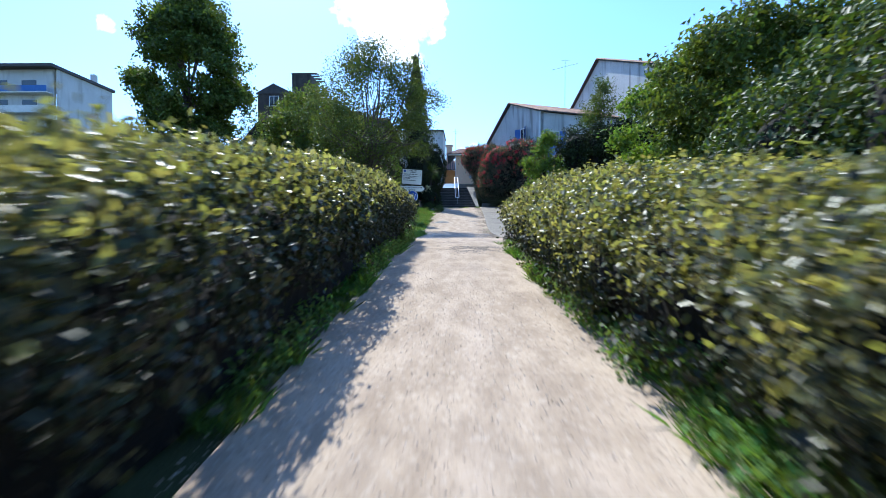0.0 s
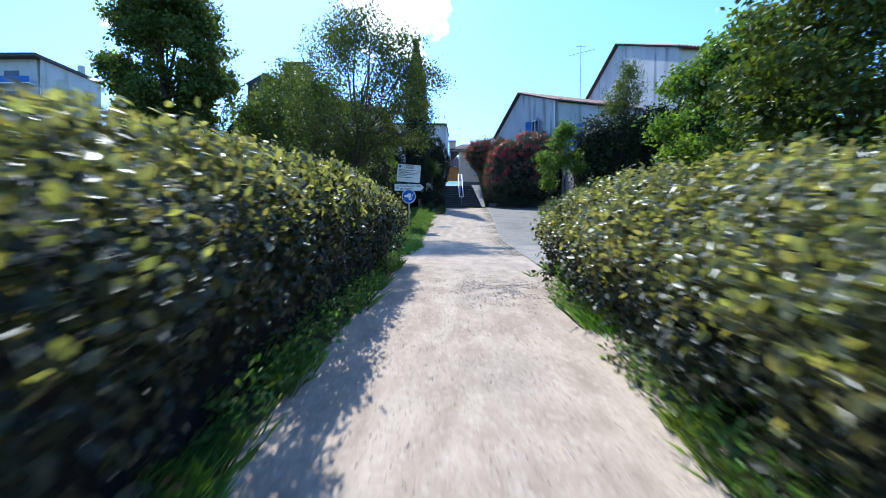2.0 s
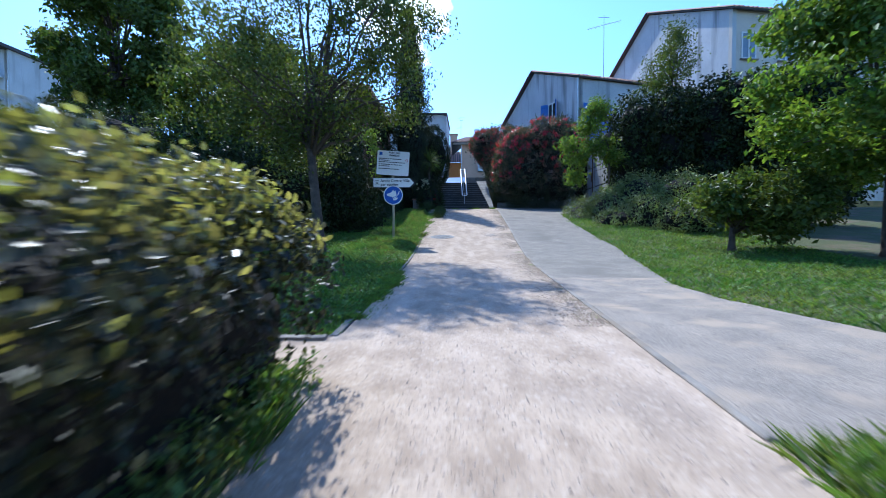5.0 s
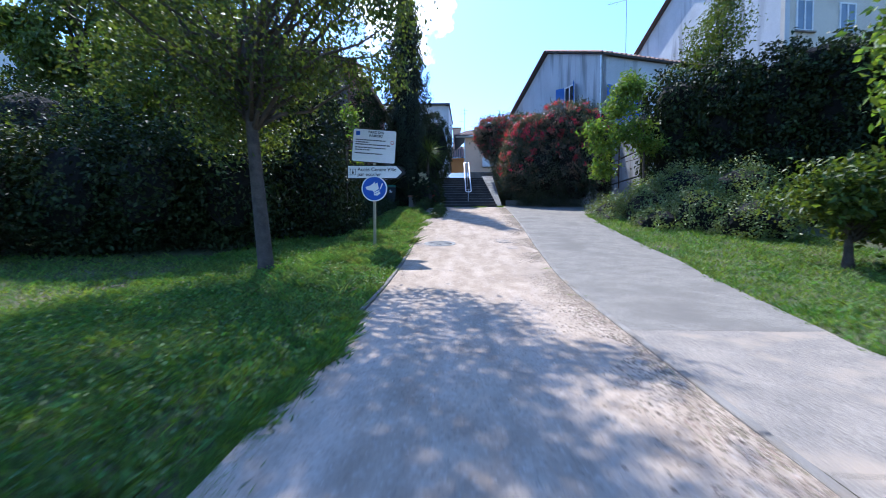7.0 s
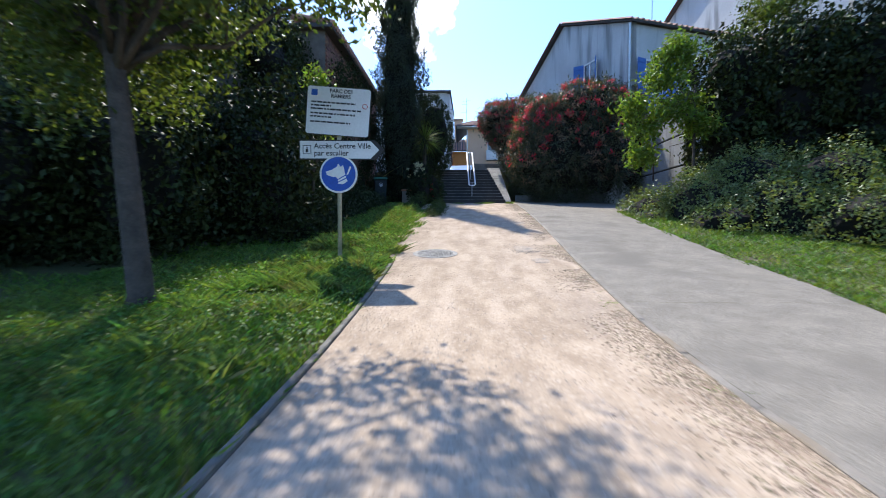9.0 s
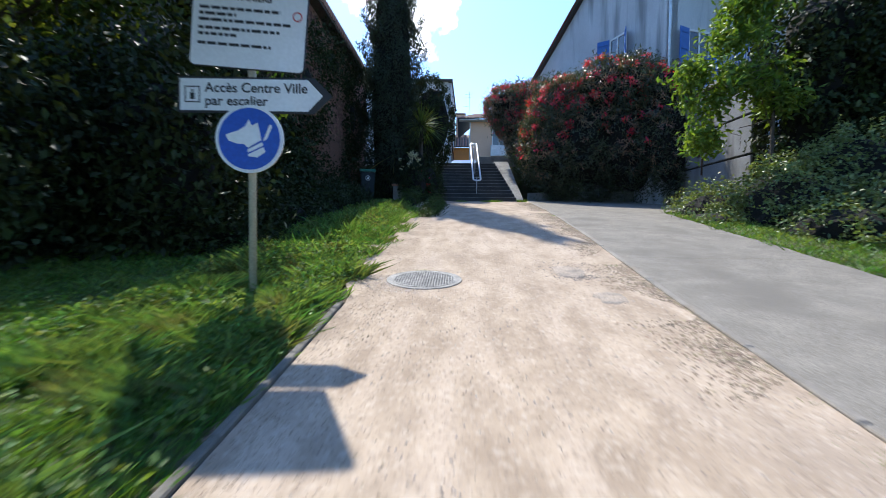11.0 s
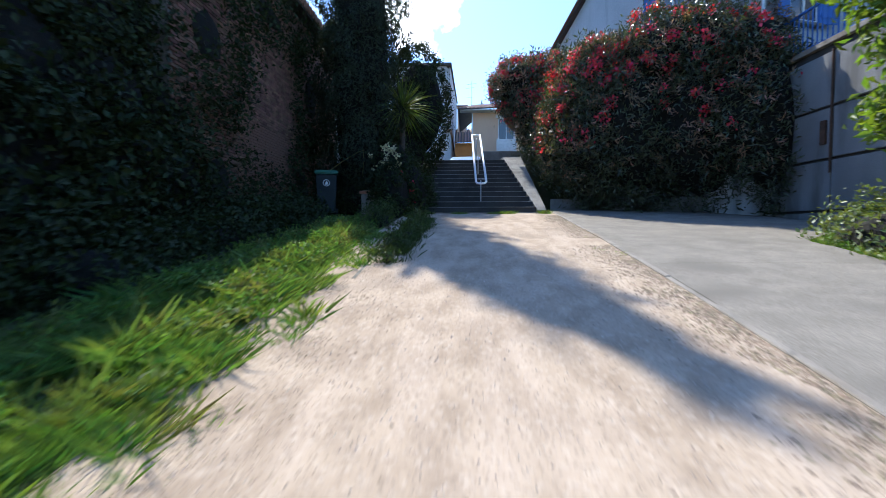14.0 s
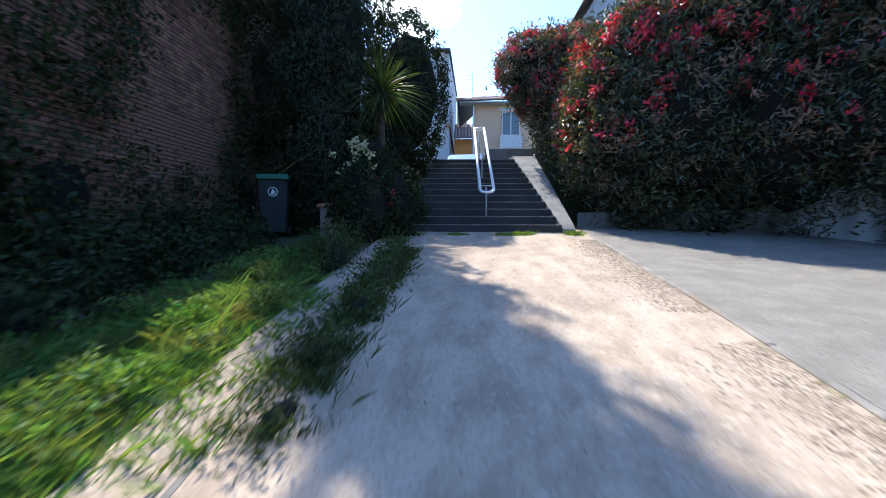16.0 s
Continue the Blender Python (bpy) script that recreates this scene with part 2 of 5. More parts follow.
REDINK = material("red_print", (0.5, 0.04, 0.04), (0.45, 0.05, 0.05), 4.0, 0.6, bump=0, fine=30)
BLUEINK = material("blue_print", (0.03, 0.12, 0.45), (0.03, 0.1, 0.4), 4.0, 0.6, bump=0, fine=30)
GALV = material("galvanised_steel", (0.50, 0.50, 0.48), (0.40, 0.40, 0.38), 6.0, 0.4, 0.85, bump=0.05, fine=50)
POLE = material("cream_painted_pole", (0.42, 0.38, 0.26), (0.36, 0.33, 0.23), 5.0, 0.5, 0.0, bump=0.05, fine=50)
RAILPAINT = material("polished_rail_steel", (0.9, 0.88, 0.85), (0.85, 0.83, 0.8), 6.0, 0.3, 0.15, bump=0.02, fine=50)
IRON = material("cast_iron", (0.27, 0.255, 0.23), (0.15, 0.142, 0.13), 16.0, 0.75, 0.1, bump=0.4, fine=60)
BIN = material("dark_green_plastic", (0.014, 0.02, 0.022), (0.02, 0.027, 0.028), 4.0, 0.65, bump=0.05, fine=60)
LID = material("green_plastic_lid", (0.02, 0.16, 0.10), (0.025, 0.13, 0.085), 4.0, 0.45, bump=0.05, fine=60)
TERRACOTTA = material("terracotta", (0.42, 0.19, 0.11), (0.35, 0.16, 0.1), 4.0, 0.9, bump=0.2, fine=60)
SHUTTER = material("blue_painted_wood", (0.06, 0.15, 0.42), (0.05, 0.13, 0.36), 3.0, 0.6, bump=0.1, fine=50)
GLASS = material("dark_window_glass", (0.03, 0.035, 0.04), (0.04, 0.045, 0.05), 1.0, 0.06, bump=0, fine=20, spec=0.8)
FRAME = material("white_painted_frame", (0.7, 0.69, 0.66), (0.62, 0.61, 0.58), 3.0, 0.5, bump=0.05, fine=50)
RUST = material("rusty_iron", (0.12, 0.065, 0.04), (0.07, 0.045, 0.032), 8.0, 0.8, 0.3, bump=0.4, fine=60)
CARPAINT = material("pale_blue_car_paint", (0.45, 0.55, 0.68), (0.43, 0.53, 0.66), 1.0, 0.2, 0.2, bump=0, fine=20, spec=0.7)
GREYSHUTTER = material("grey_blue_shutter", (0.22, 0.27, 0.33), (0.19, 0.235, 0.29), 2.0, 0.6, bump=0.1, fine=40)
RUBBER = material("tyre_rubber", (0.02, 0.02, 0.02), (0.03, 0.03, 0.03), 5.0, 0.8, bump=0.2, fine=50)
TARMAC = material("old_asphalt_patch", (0.14, 0.13, 0.12), (0.10, 0.095, 0.09), 4.0, 0.95, bump=0.8, fine=70)
PEBBLE = material("mixed_pebble", (0.50, 0.41, 0.32), (0.37, 0.30, 0.235), 9.0, 0.9, bump=0, fine=40, island=0.3)
LITTER = material("dry_leaf_litter", (0.235, 0.175, 0.11), (0.155, 0.118, 0.078), 5.0, 0.9, bump=0, fine=40, island=0.5)
TIMBER = material("dark_weathered_timber", (0.055, 0.045, 0.04), (0.08, 0.065, 0.055), 2.0, 0.85, bump=0.4, fine=40, stain=(0.035, 0.03, 0.027), stain_scale=1.5, run=0.1)
SLATE = material("dark_roof_edge", (0.06, 0.055, 0.055), (0.08, 0.07, 0.065), 3.0, 0.8, bump=0.2, fine=50)


# ---- building helpers ----
def mesh_object(name, verts, faces, mat, parent=None, label="", smooth=False):
    me = bpy.data.meshes.new(name)
    me.from_pydata([tuple(v) for v in verts], [], [tuple(f) for f in faces])
    me.materials.append(mat)
    if smooth:
        me.polygons.foreach_set("use_smooth", [True] * len(me.polygons))
    me.update()
    ob = new(name, me)
    if parent:
        ob.parent = parent
    if label:
        tagged(ob, label)
    return ob


def part(name, bm, mat, parent=None, label="", smooth=False):
    me = bpy.data.meshes.new(name)
    bmesh.ops.recalc_face_normals(bm, faces=bm.faces)
    bm.to_mesh(me)
    bm.free()
    me.materials.append(mat)
    if smooth:
        me.polygons.foreach_set("use_smooth", [True] * len(me.polygons))
    ob = new(name, me)
    if parent:
        ob.parent = parent
    if label:
        tagged(ob, label)
    return ob


def thing(name, label, category, at=(0, 0, 0), turn=0, group="", kind=""):
    ob = new(name)
    ob.matrix_world = pose(*at, 0, 0, turn)
    ob.empty_display_size = 0.2
    return tagged(ob, label, category, group, kind)


def box(bm, x0, x1, y0, y1, z0, z1, bevel=0.0, m=None):
    made = bmesh.ops.create_cube(bm, size=1.0)["verts"]
    for v in made:
        v.co = Vector((x0 + (v.co.x + 0.5) * (x1 - x0), y0 + (v.co.y + 0.5) * (y1 - y0), z0 + (v.co.z + 0.5) * (z1 - z0)))
    if bevel:
        edges = {e for v in made for e in v.link_edges}
        made = list({v for f in bmesh.ops.bevel(bm, geom=list(edges), offset=bevel, segments=2, affect="EDGES", profile=0.6)["faces"] for v in f.verts} | {v for v in made if v.is_valid})
    if m is not None:
        for v in made:
            v.co = m @ v.co
    return bm


def boxed(*a, **k):
    return box(bmesh.new(), *a, **k)


def tube(points, radii, seg=8, verts=None, faces=None, closed_ends=True):
    """A tapered tube along points, appended to verts and faces."""
    verts = [] if verts is None else verts
    faces = [] if faces is None else faces
    pts = [Vector(p) for p in points]
    first = len(verts)
    for k, p in enumerate(pts):
        way = (pts[min(k + 1, len(pts) - 1)] - pts[max(k - 1, 0)]).normalized()
        side = way.cross(Vector((0.3, 0.9, 0.2))).normalized()
        other = way.cross(side)
        for s in range(seg):
            a = 2 * math.pi * s / seg
            verts.append(p + (side * math.cos(a) + other * math.sin(a)) * radii[k])
    for k in range(len(pts) - 1):
        for s in range(seg):
            a, b = first + k * seg + s, first + k * seg + (s + 1) % seg
            faces.append((a, b, b + seg, a + seg))
    if closed_ends:
        faces.append(tuple(first + s for s in reversed(range(seg))))
        faces.append(tuple(first + (len(pts) - 1) * seg + s for s in range(seg)))
    return verts, faces


GY = [-400, -60, 0, 7, 12, 18, 22, 26.2, 29.5, 33.5, 40.6, 44.3, 44.8, 2000]
GZ = [-3.4, -3, 0, 0.72, 1.05, 1.28, 1.47, 1.98, 2.5, 3.02, 3.75, 3.9, 5.72, 5.72]


def ground(y):
    """The height of the ground, which climbs along y."""
    if y > 40:
        return float(np.interp(y, GY, GZ))
    return float(np.mean([np.interp(y + d, GY, GZ) for d in (-1.5, -0.75, 0, 0.75, 1.5)]))


def leaf_cloud(name, pts, normals, size, mat, parent, label="", seed=0, width=0.5, wild=0.8, droop=0.3, fold=0.25, oval=False):
    """Many small folded leaves at pts, each an island of two triangles, or of four with a rounded outline."""
    rng = np.random.default_rng(seed)
    n = len(pts)
    nor = normals + rng.normal(0, wild, (n, 3))
    nor /= np.linalg.norm(nor, axis=1, keepdims=True) + 1e-9
    way = rng.normal(0, 1, (n, 3)) + normals * 0.5
    way[:, 2] -= droop
    way -= nor * (way * nor).sum(1, keepdims=True)
    way /= np.linalg.norm(way, axis=1, keepdims=True) + 1e-9
    side = np.cross(nor, way)
    s = (size * rng.uniform(0.6, 1.35, n))[:, None]
    if oval:
        shape = ((0, 0, 0), (0.32, 0.46, 0.34), (0.72, 0.40, 0.3), (1, 0, -0.12), (0.72, -0.40, 0.3), (0.32, -0.46, 0.34))
        fan = ((0, 1, 2), (0, 2, 3), (0, 3, 4), (0, 4, 5))
    else:
        shape = ((0, 0, 0), (0.5, 0.5, 0.4), (1, 0, -0.48), (0.5, -0.5, 0.4))
        fan = ((0, 1, 2), (0, 2, 3))
    c, t = len(shape), len(fan)
    v = np.empty((n, c, 3))
    for k, (along, across, lift) in enumerate(shape):
        v[:, k] = pts + way * s * along + side * s * width * across + nor * s * fold * lift
    base = np.arange(n)[:, None] * c
    tri = np.concatenate([base + list(q) for q in fan], 1).reshape(-1)
    me = bpy.data.meshes.new(name)
    me.vertices.add(n * c)
    me.vertices.foreach_set("co", v.reshape(-1))
    me.loops.add(n * t * 3)
    me.loops.foreach_set("vertex_index", tri.astype(np.int32))
    me.polygons.add(n * t)
    me.polygons.foreach_set("loop_start", np.arange(0, n * t * 3, 3, dtype=np.int32))
    me.polygons.foreach_set("loop_total", np.full(n * t, 3, dtype=np.int32))
    me.materials.append(mat)
    me.update()
    me.validate()
    ob = new(name, me)
    ob.parent = parent
    if label:
        tagged(ob, label)
    return ob


def lumps_points(lumps, n, seed, inner=0.55, clump=0.35, clumps=None):
    """Points and outward normals near the skins of overlapping ellipsoids, gathered in tufts."""
    rng = np.random.default_rng(seed)
    L = np.array(lumps, float)
    w = (L[:, 3] * L[:, 4] + L[:, 4] * L[:, 5] + L[:, 3] * L[:, 5])
    w /= w.sum()
    k = clumps or max(20, n // 28)
    which = rng.choice(len(L), k, p=w)
    d = rng.normal(0, 1, (k, 3))
    d /= np.linalg.norm(d, axis=1, keepdims=True)
    r = inner + (1.08 - inner) * rng.uniform(0, 1, k) ** 0.6
    c = L[which, :3] + d * L[which, 3:] * r[:, None]
    each = rng.integers(0, k, n)
    off = rng.normal(0, 1, (n, 3)) * clump * 0.5
    return c[each] + off, d[each]


def crown_lumps(seed, n, centre, reach, small, large):
    """Many small overlapping lumps filling an egg-shaped crown, for an uneven outline with gaps."""
    rng = np.random.default_rng(seed)
    out = []
    for _ in range(n):
        d = rng.normal(0, 1, 3)
        d *= rng.uniform(0.35, 1.0) ** 0.6 / np.linalg.norm(d)
        r = rng.uniform(small, large)
        narrow = 1 - 0.35 * max(0.0, d[2])
        out.append((centre[0] + d[0] * (reach[0] - r * 0.6) * narrow, centre[1] + d[1] * (reach[1] - r * 0.6) * narrow, centre[2] + d[2] * (reach[2] - r * 0.5), r, r, r * 0.62))
    return out


def limb_path(a, b, bend, rng, steps=5):
    a, b = Vector(a), Vector(b)
    return [a.lerp(b, i / (steps - 1)) + Vector(rng.normal(0, bend, 3)) * (0 if i in (0,) else 1) * min(1, i / 2) for i in range(steps)]


def tree(name, label, at, trunk_h, trunk_r, lumps, leaves, leaf, mat, seed, limbs=7, inner=0.35, clump=0.5, lean=(0, 0), width=0.55, category="tree", droop=0.4, clumps=None):
    """A tapered trunk with limbs and a crown of many leaves; lumps are relative to the foot."""
    rng = np.random.default_rng(seed)
    root = thing(name, label, category, at)
    v, f = [], []
    top = Vector((lean[0], lean[1], trunk_h))
    path = [Vector((0, 0, -0.15)), Vector((0, 0, 0.12)), top * 0.3, top * 0.6, top]
    tube(path, [trunk_r * 1.7, trunk_r * 1.15, trunk_r, trunk_r * 0.85, trunk_r * 0.6], 10, v, f)
    for i in range(limbs):
        lump = lumps[int(rng.integers(0, len(lumps)))]
        d = rng.normal(0, 0.5, 3)
        end = Vector((lump[0] + d[0] * lump[3], lump[1] + d[1] * lump[4], lump[2] + abs(d[2]) * lump[5] * 0.8))
        start = top * float(rng.uniform(0.5, 1.0))
        r = trunk_r * float(rng.uniform(0.3, 0.5))
        p = limb_path(start, end, 0.12, rng)
        tube(p, [r, r * 0.8, r * 0.6, r * 0.4, r * 0.12], 6, v, f)
        for _ in range(2):
            q = p[int(rng.integers(1, 4))]
            e = q + Vector(rng.normal(0, 0.35, 3)) * (lump[3] + 0.3)
            tube(limb_path(q, e, 0.06, rng, 4), [r * 0.4, r * 0.3, r * 0.2, r * 0.06], 5, v, f)
    mesh_object("trunk", v, f, BARK, root, smooth=True)
    pts, nor = lumps_points(lumps, leaves, seed + 1, inner, clump, clumps)
    leaf_cloud("crown", pts, nor, leaf, mat, root, seed=seed + 2, width=width, droop=droop)
    return root


def strip(name, label, category, x0, x1, y0, y1, lift, mat, nx, ny, rough=0.0, seed=0, kind="structure", skirt=0.0):
    """A sheet laid on the climbing ground; x0 and x1 are functions of y."""
    verts, faces = [], []
    for j in range(ny + 1):
        y = y0 + (y1 - y0) * j / ny
        a, b = x0(y), x1(y)
        for i in range(nx + 1):
            x = a + (b - a) * i / nx
            edge = -skirt if i in (0, nx) else 0.0
            z = ground(y) + lift + (noise.noise((x * 1.7, y * 1.7, seed)) * rough if rough else 0)
            verts.append((x, y, z + edge))
    for j in range(ny):
        for i in range(nx):
            k = j * (nx + 1) + i
            faces.append((k, k + 1, k + nx + 2, k + nx + 1))
    return tagged(mesh_object(name, verts, faces, mat, smooth=True), label, category, kind=kind)


# ---- ground ----
xs = [-1500, -400, -120, -40, -15, -8, -4, -1, 1, 4, 8, 15, 40, 120, 400, 1500]
ys = [-1500, -300, -60] + [-20 + i for i in range(64)] + [44.3, 44.8, 46, 60, 90, 200, 500, 1500]
gv = [(x, y, ground(y) - 0.02) for y in ys for x in xs]
nxs = len(xs)
gf = [(j * nxs + i, j * nxs + i + 1, (j + 1) * nxs + i + 1, (j + 1) * nxs + i) for j in range(len(ys) - 1) for i in range(nxs - 1)]
tagged(mesh_object("ground", gv, gf, EARTH, smooth=True), "grassy soil climbing towards the steps", "ground", kind="structure")


def kerb_right(y):
    return float(np.interp(y, [0, 13, 16, 22, 27, 33, 38, 41], [1.55, 1.55, 1.62, 1.74, 1.95, 2.15, 2.38, 2.5]))


def path_left(y):
    return float(np.interp(y, [13.2, 13.4, 14.4, 14.5, 25.6, 27.0, 40, 41], [-1.08, -3.2, -3.2, -1.2, -1.2, -1.62, -1.62, -1.4]))


def path_right(y):
    return float(np.interp(y, [-20, 9.5, 11, 13], [1.35, 1.35, 1.5, 1.6])) if y < 13 else kerb_right(y)


strip("gravel_path", "beige compacted sand and gravel footpath", "path", path_left, path_right, -18, 40.55, 0.012, SAND, 14, 240, 0.008, 3)


def conc_right(y):
    return float(np.interp(y, [10, 13, 16.5, 18, 21, 24, 30, 34, 36, 41], [6.0, 4.6, 3.6, 3.5, 4.15, 4.6, 4.75, 5.2, 7.4, 7.4]))


drive = thing("concrete_drive", "worn grey concrete drive beside the gravel path", "path", kind="structure")
JOINTS = [11.5, 16.1, 18.8, 23.2, 27.7, 32.2, 36.6, 41.2]
for a, b in zip(JOINTS, JOINTS[1:]):
    slab = strip("slab", "", "", lambda y: kerb_right(y) + 0.03, conc_right, a + 0.004, b - 0.004, 0.02, CONCRETE if a > 18 else GRITTY, 10, 24, 0.012, 5, kind="")
    slab.parent = drive


def edging(name, label, x_of, y0, y1, width, height, lift, piece=1.0, mat=KERB):
    """A row of kerb stones along y, each its own piece."""
    root = thing(name, label, "kerb", kind="structure")
    y = y0
    while y < y1 - 0.05:
        e = min(y + piece, y1)
        a, b, z0, z1 = x_of(y), x_of(e), ground(y), ground(e)
        j = random.uniform(-0.006, 0.006)
        bm = bmesh.new()
        vs = [bm.verts.new(c) for c in ((a, y + 0.006, z0 - height), (a + width, y + 0.006, z0 - height), (b + width, e - 0.006, z1 - height), (b, e - 0.006, z1 - height),
                                        (a, y + 0.006, z0 + lift + j), (a + width, y + 0.006, z0 + lift + j), (b + width, e - 0.006, z1 + lift + j), (b, e - 0.006, z1 + lift + j))]
        for q in ((0, 1, 2, 3), (4, 5, 6, 7), (0, 1, 5, 4), (1, 2, 6, 5), (2, 3, 7, 6), (3, 0, 4, 7)):
            bm.faces.new([vs[i] for i in q])
        bmesh.ops.bevel(bm, geom=[ed for ed in bm.edges if ed.verts[0].co.z > min(z0, z1) - height * 0.5 or ed.verts[1].co.z > min(z0, z1) - height * 0.5], offset=0.008, segments=1, affect="EDGES")
        part("kerb_stone", bm, mat, root)
        y = e
    return root


edging("kerb_left", "low concrete kerb between lawn and gravel path", lambda y: -1.26, 19.2, 25.4, 0.055, 0.25, 0.04, mat=KERB_OLD)
edging("kerb_left", "pale concrete kerb at the lawn corner", lambda y: -1.3, 14.56, 15.7, 0.08, 0.2, 0.03)
edging("kerb_left", "half buried concrete kerb beside the weeds", lambda y: -1.17 - 0.02 * (y - 31), 31.4, 38.6, 0.05, 0.2, 0.014, mat=KERB_OLD)
edging("kerb_right", "flush concrete edging between gravel and drive", lambda y: kerb_right(y) - 0.035, 12.5, 40.2, 0.065, 0.2, 0.028)
gutter = thing("drain_edging", "concrete edging across the lawn corner", "kerb", kind="structure")
for k in range(5):
    part("kerb_stone", boxed(-1.3 - (k + 1) * 0.9, -1.31 - k * 0.9, 14.42, 14.54, 1.0, 1.185, 0.01), KERB, gutter)


# ---- hedges beside the path ----
def hedge(name, label, front, back, y0, y1, height, leaves, leaf, mat, seed, swell, undercut=0.5, lit_from=0.56):
    """A loose clipped hedge: leaves on its faces and top over a near-black core standing in for inner shade. front and
    back are x, height a function of y.
    """
    rng = np.random.default_rng(seed)
    root = thing(name, label, "hedge", (0.5 * (front + back), y0, ground(y0)))
    org = np.array(root.matrix_world.translation)
    depth = abs(back - front)
    out = np.sign(front - back)
    k = leaves // 22
    face = rng.choice(4, k, p=[0.45, 0.39, 0.08, 0.08])
    y = rng.uniform(y0, y1, k)
    h = np.array([height(v) for v in y])
    g = np.array([ground(v) for v in y])
    inn = rng.exponential(0.11, k)
    z = rng.uniform(0.02, 1.0, k) ** (0.6 - 0.4 * undercut)
    inn = inn + undercut * np.clip(0.6 - z, 0, 1) * rng.uniform(0, 1, k)
    bulge = np.array([0.16 * noise.noise((a * 1.1, b * 2.2, seed)) + 0.10 * noise.noise((a * 3.1, b * 4, seed)) for a, b in zip(y, z)])
    taper = -np.array([swell(v) for v in y]) * (0.75 + 0.1 * z) + 0.6 * np.clip((z - 0.6) / 0.4, 0, 1) ** 1.8 + 0.4 * undercut * np.clip(0.5 - z, 0, 1)
    p, nn = np.empty((k, 3)), np.zeros((k, 3))
    p[:, 0], p[:, 1], p[:, 2] = front - out * (inn + taper) + out * bulge, y, g + z * h
    nn[:, 0] = out
    nn[:, 2] = 0.35
    top = face == 1
    u = rng.uniform(0.28, 1, k)
    p[top, 0] = (front + (back - front) * u)[top]
    p[top, 2] = (g + h + 1.3 * bulge - inn * 0.7 + 0.06 * rng.standard_normal(k))[top]
    nn[top] = (0, 0, 1)
    for code, yy, s in ((2, y1, 1), (3, y0, -1)):
        e = face == code
        p[e, 0] = (front + (back - front) * u)[e]
        p[e, 1] = (yy - s * (inn + taper * 0.8))[e] + s * bulge[e]
        p[e, 2] = ground(yy) + (z * height(yy))[e]
        nn[e] = (0, s, 0.3)
    each = rng.integers(0, k, leaves)
    pts = p[each] + rng.normal(0, 0.055, (leaves, 3))
    # Leaf colour carries the light: dark in lower shade, young pale ones on top.
    young = (nn[each][:, 2] > 0.9) | (rng.uniform(0, 1, leaves) < np.clip((z[each] - lit_from) * 3.0, 0, 0.9))
    leaf_cloud("shaded_old_leaves", pts[~young] - org, nn[each][~young], leaf, mat, root, "older leaves, darkened for the shaded lower face", seed=seed + 5, width=0.62, wild=0.7, droop=-0.3, oval=True)
    leaf_cloud("sunlit_leaves", pts[young] - org, nn[each][young], leaf * 1.05, LEAF_SHOOT, root, "young olive leaves, paled for the sunlit top", seed=seed + 6, width=0.6, wild=0.75, droop=-0.3, oval=True)
    # long shoots above the top and out of the face
    v, f = [], []
    tips = []
    for _ in range(int((y1 - y0) * 17)):
        yy = rng.uniform(y0, y1)
        x = front + (back - front) * rng.uniform(0.25, 0.9)
        a = Vector((x, yy, ground(yy) + height(yy) - 0.15))
        b = a + Vector((rng.normal(0, 0.1) + out * 0.05, rng.normal(0, 0.12), rng.uniform(0.12, 0.46) ** 1.15))
        tube([a - Vector(org), (a.lerp(b, 0.5) + Vector((0, 0, 0.02))) - Vector(org), b - Vector(org)], [0.006, 0.004, 0.002], 4, v, f, False)
        tips += [np.array(a.lerp(b, q)) for q in np.linspace(0.25, 1, 9)]
    tagged(mesh_object("shoot_growth", v, f, BARK, root), kind="stuff")
    tips = np.array(tips) - org
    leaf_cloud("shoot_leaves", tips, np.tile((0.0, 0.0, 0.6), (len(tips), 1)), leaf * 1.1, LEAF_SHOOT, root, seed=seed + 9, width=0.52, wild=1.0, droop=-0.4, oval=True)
    # solid core, coloured as the shade between the leaves
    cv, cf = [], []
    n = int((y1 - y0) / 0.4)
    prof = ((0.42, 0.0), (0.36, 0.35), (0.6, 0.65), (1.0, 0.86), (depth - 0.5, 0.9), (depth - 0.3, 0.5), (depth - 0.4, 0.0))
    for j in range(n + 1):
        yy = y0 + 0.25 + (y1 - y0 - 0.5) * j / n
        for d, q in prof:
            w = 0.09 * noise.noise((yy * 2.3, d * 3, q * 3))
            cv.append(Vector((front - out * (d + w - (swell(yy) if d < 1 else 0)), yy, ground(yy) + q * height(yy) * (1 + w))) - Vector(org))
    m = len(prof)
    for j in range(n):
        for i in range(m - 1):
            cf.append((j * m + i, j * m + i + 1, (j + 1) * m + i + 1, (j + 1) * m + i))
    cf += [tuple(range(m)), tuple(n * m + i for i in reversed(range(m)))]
    mesh_object("shade_core", cv, cf, CORE_SHADE, root)
    return root


def left_h(y):
    return float(np.interp(y, [-6, 2.5, 4, 9.5, 12.0, 13.6], [1.4, 1.42, 1.5, 1.58, 1.52, 1.42]))


def right_h(y):
    return float(np.interp(y, [-6, 4, 8, 10, 11], [1.22, 1.25, 1.36, 1.45, 1.25]))


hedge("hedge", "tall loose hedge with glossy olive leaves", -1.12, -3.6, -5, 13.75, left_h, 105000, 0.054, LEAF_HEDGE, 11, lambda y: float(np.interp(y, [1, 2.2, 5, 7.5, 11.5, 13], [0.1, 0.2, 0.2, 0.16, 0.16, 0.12])))
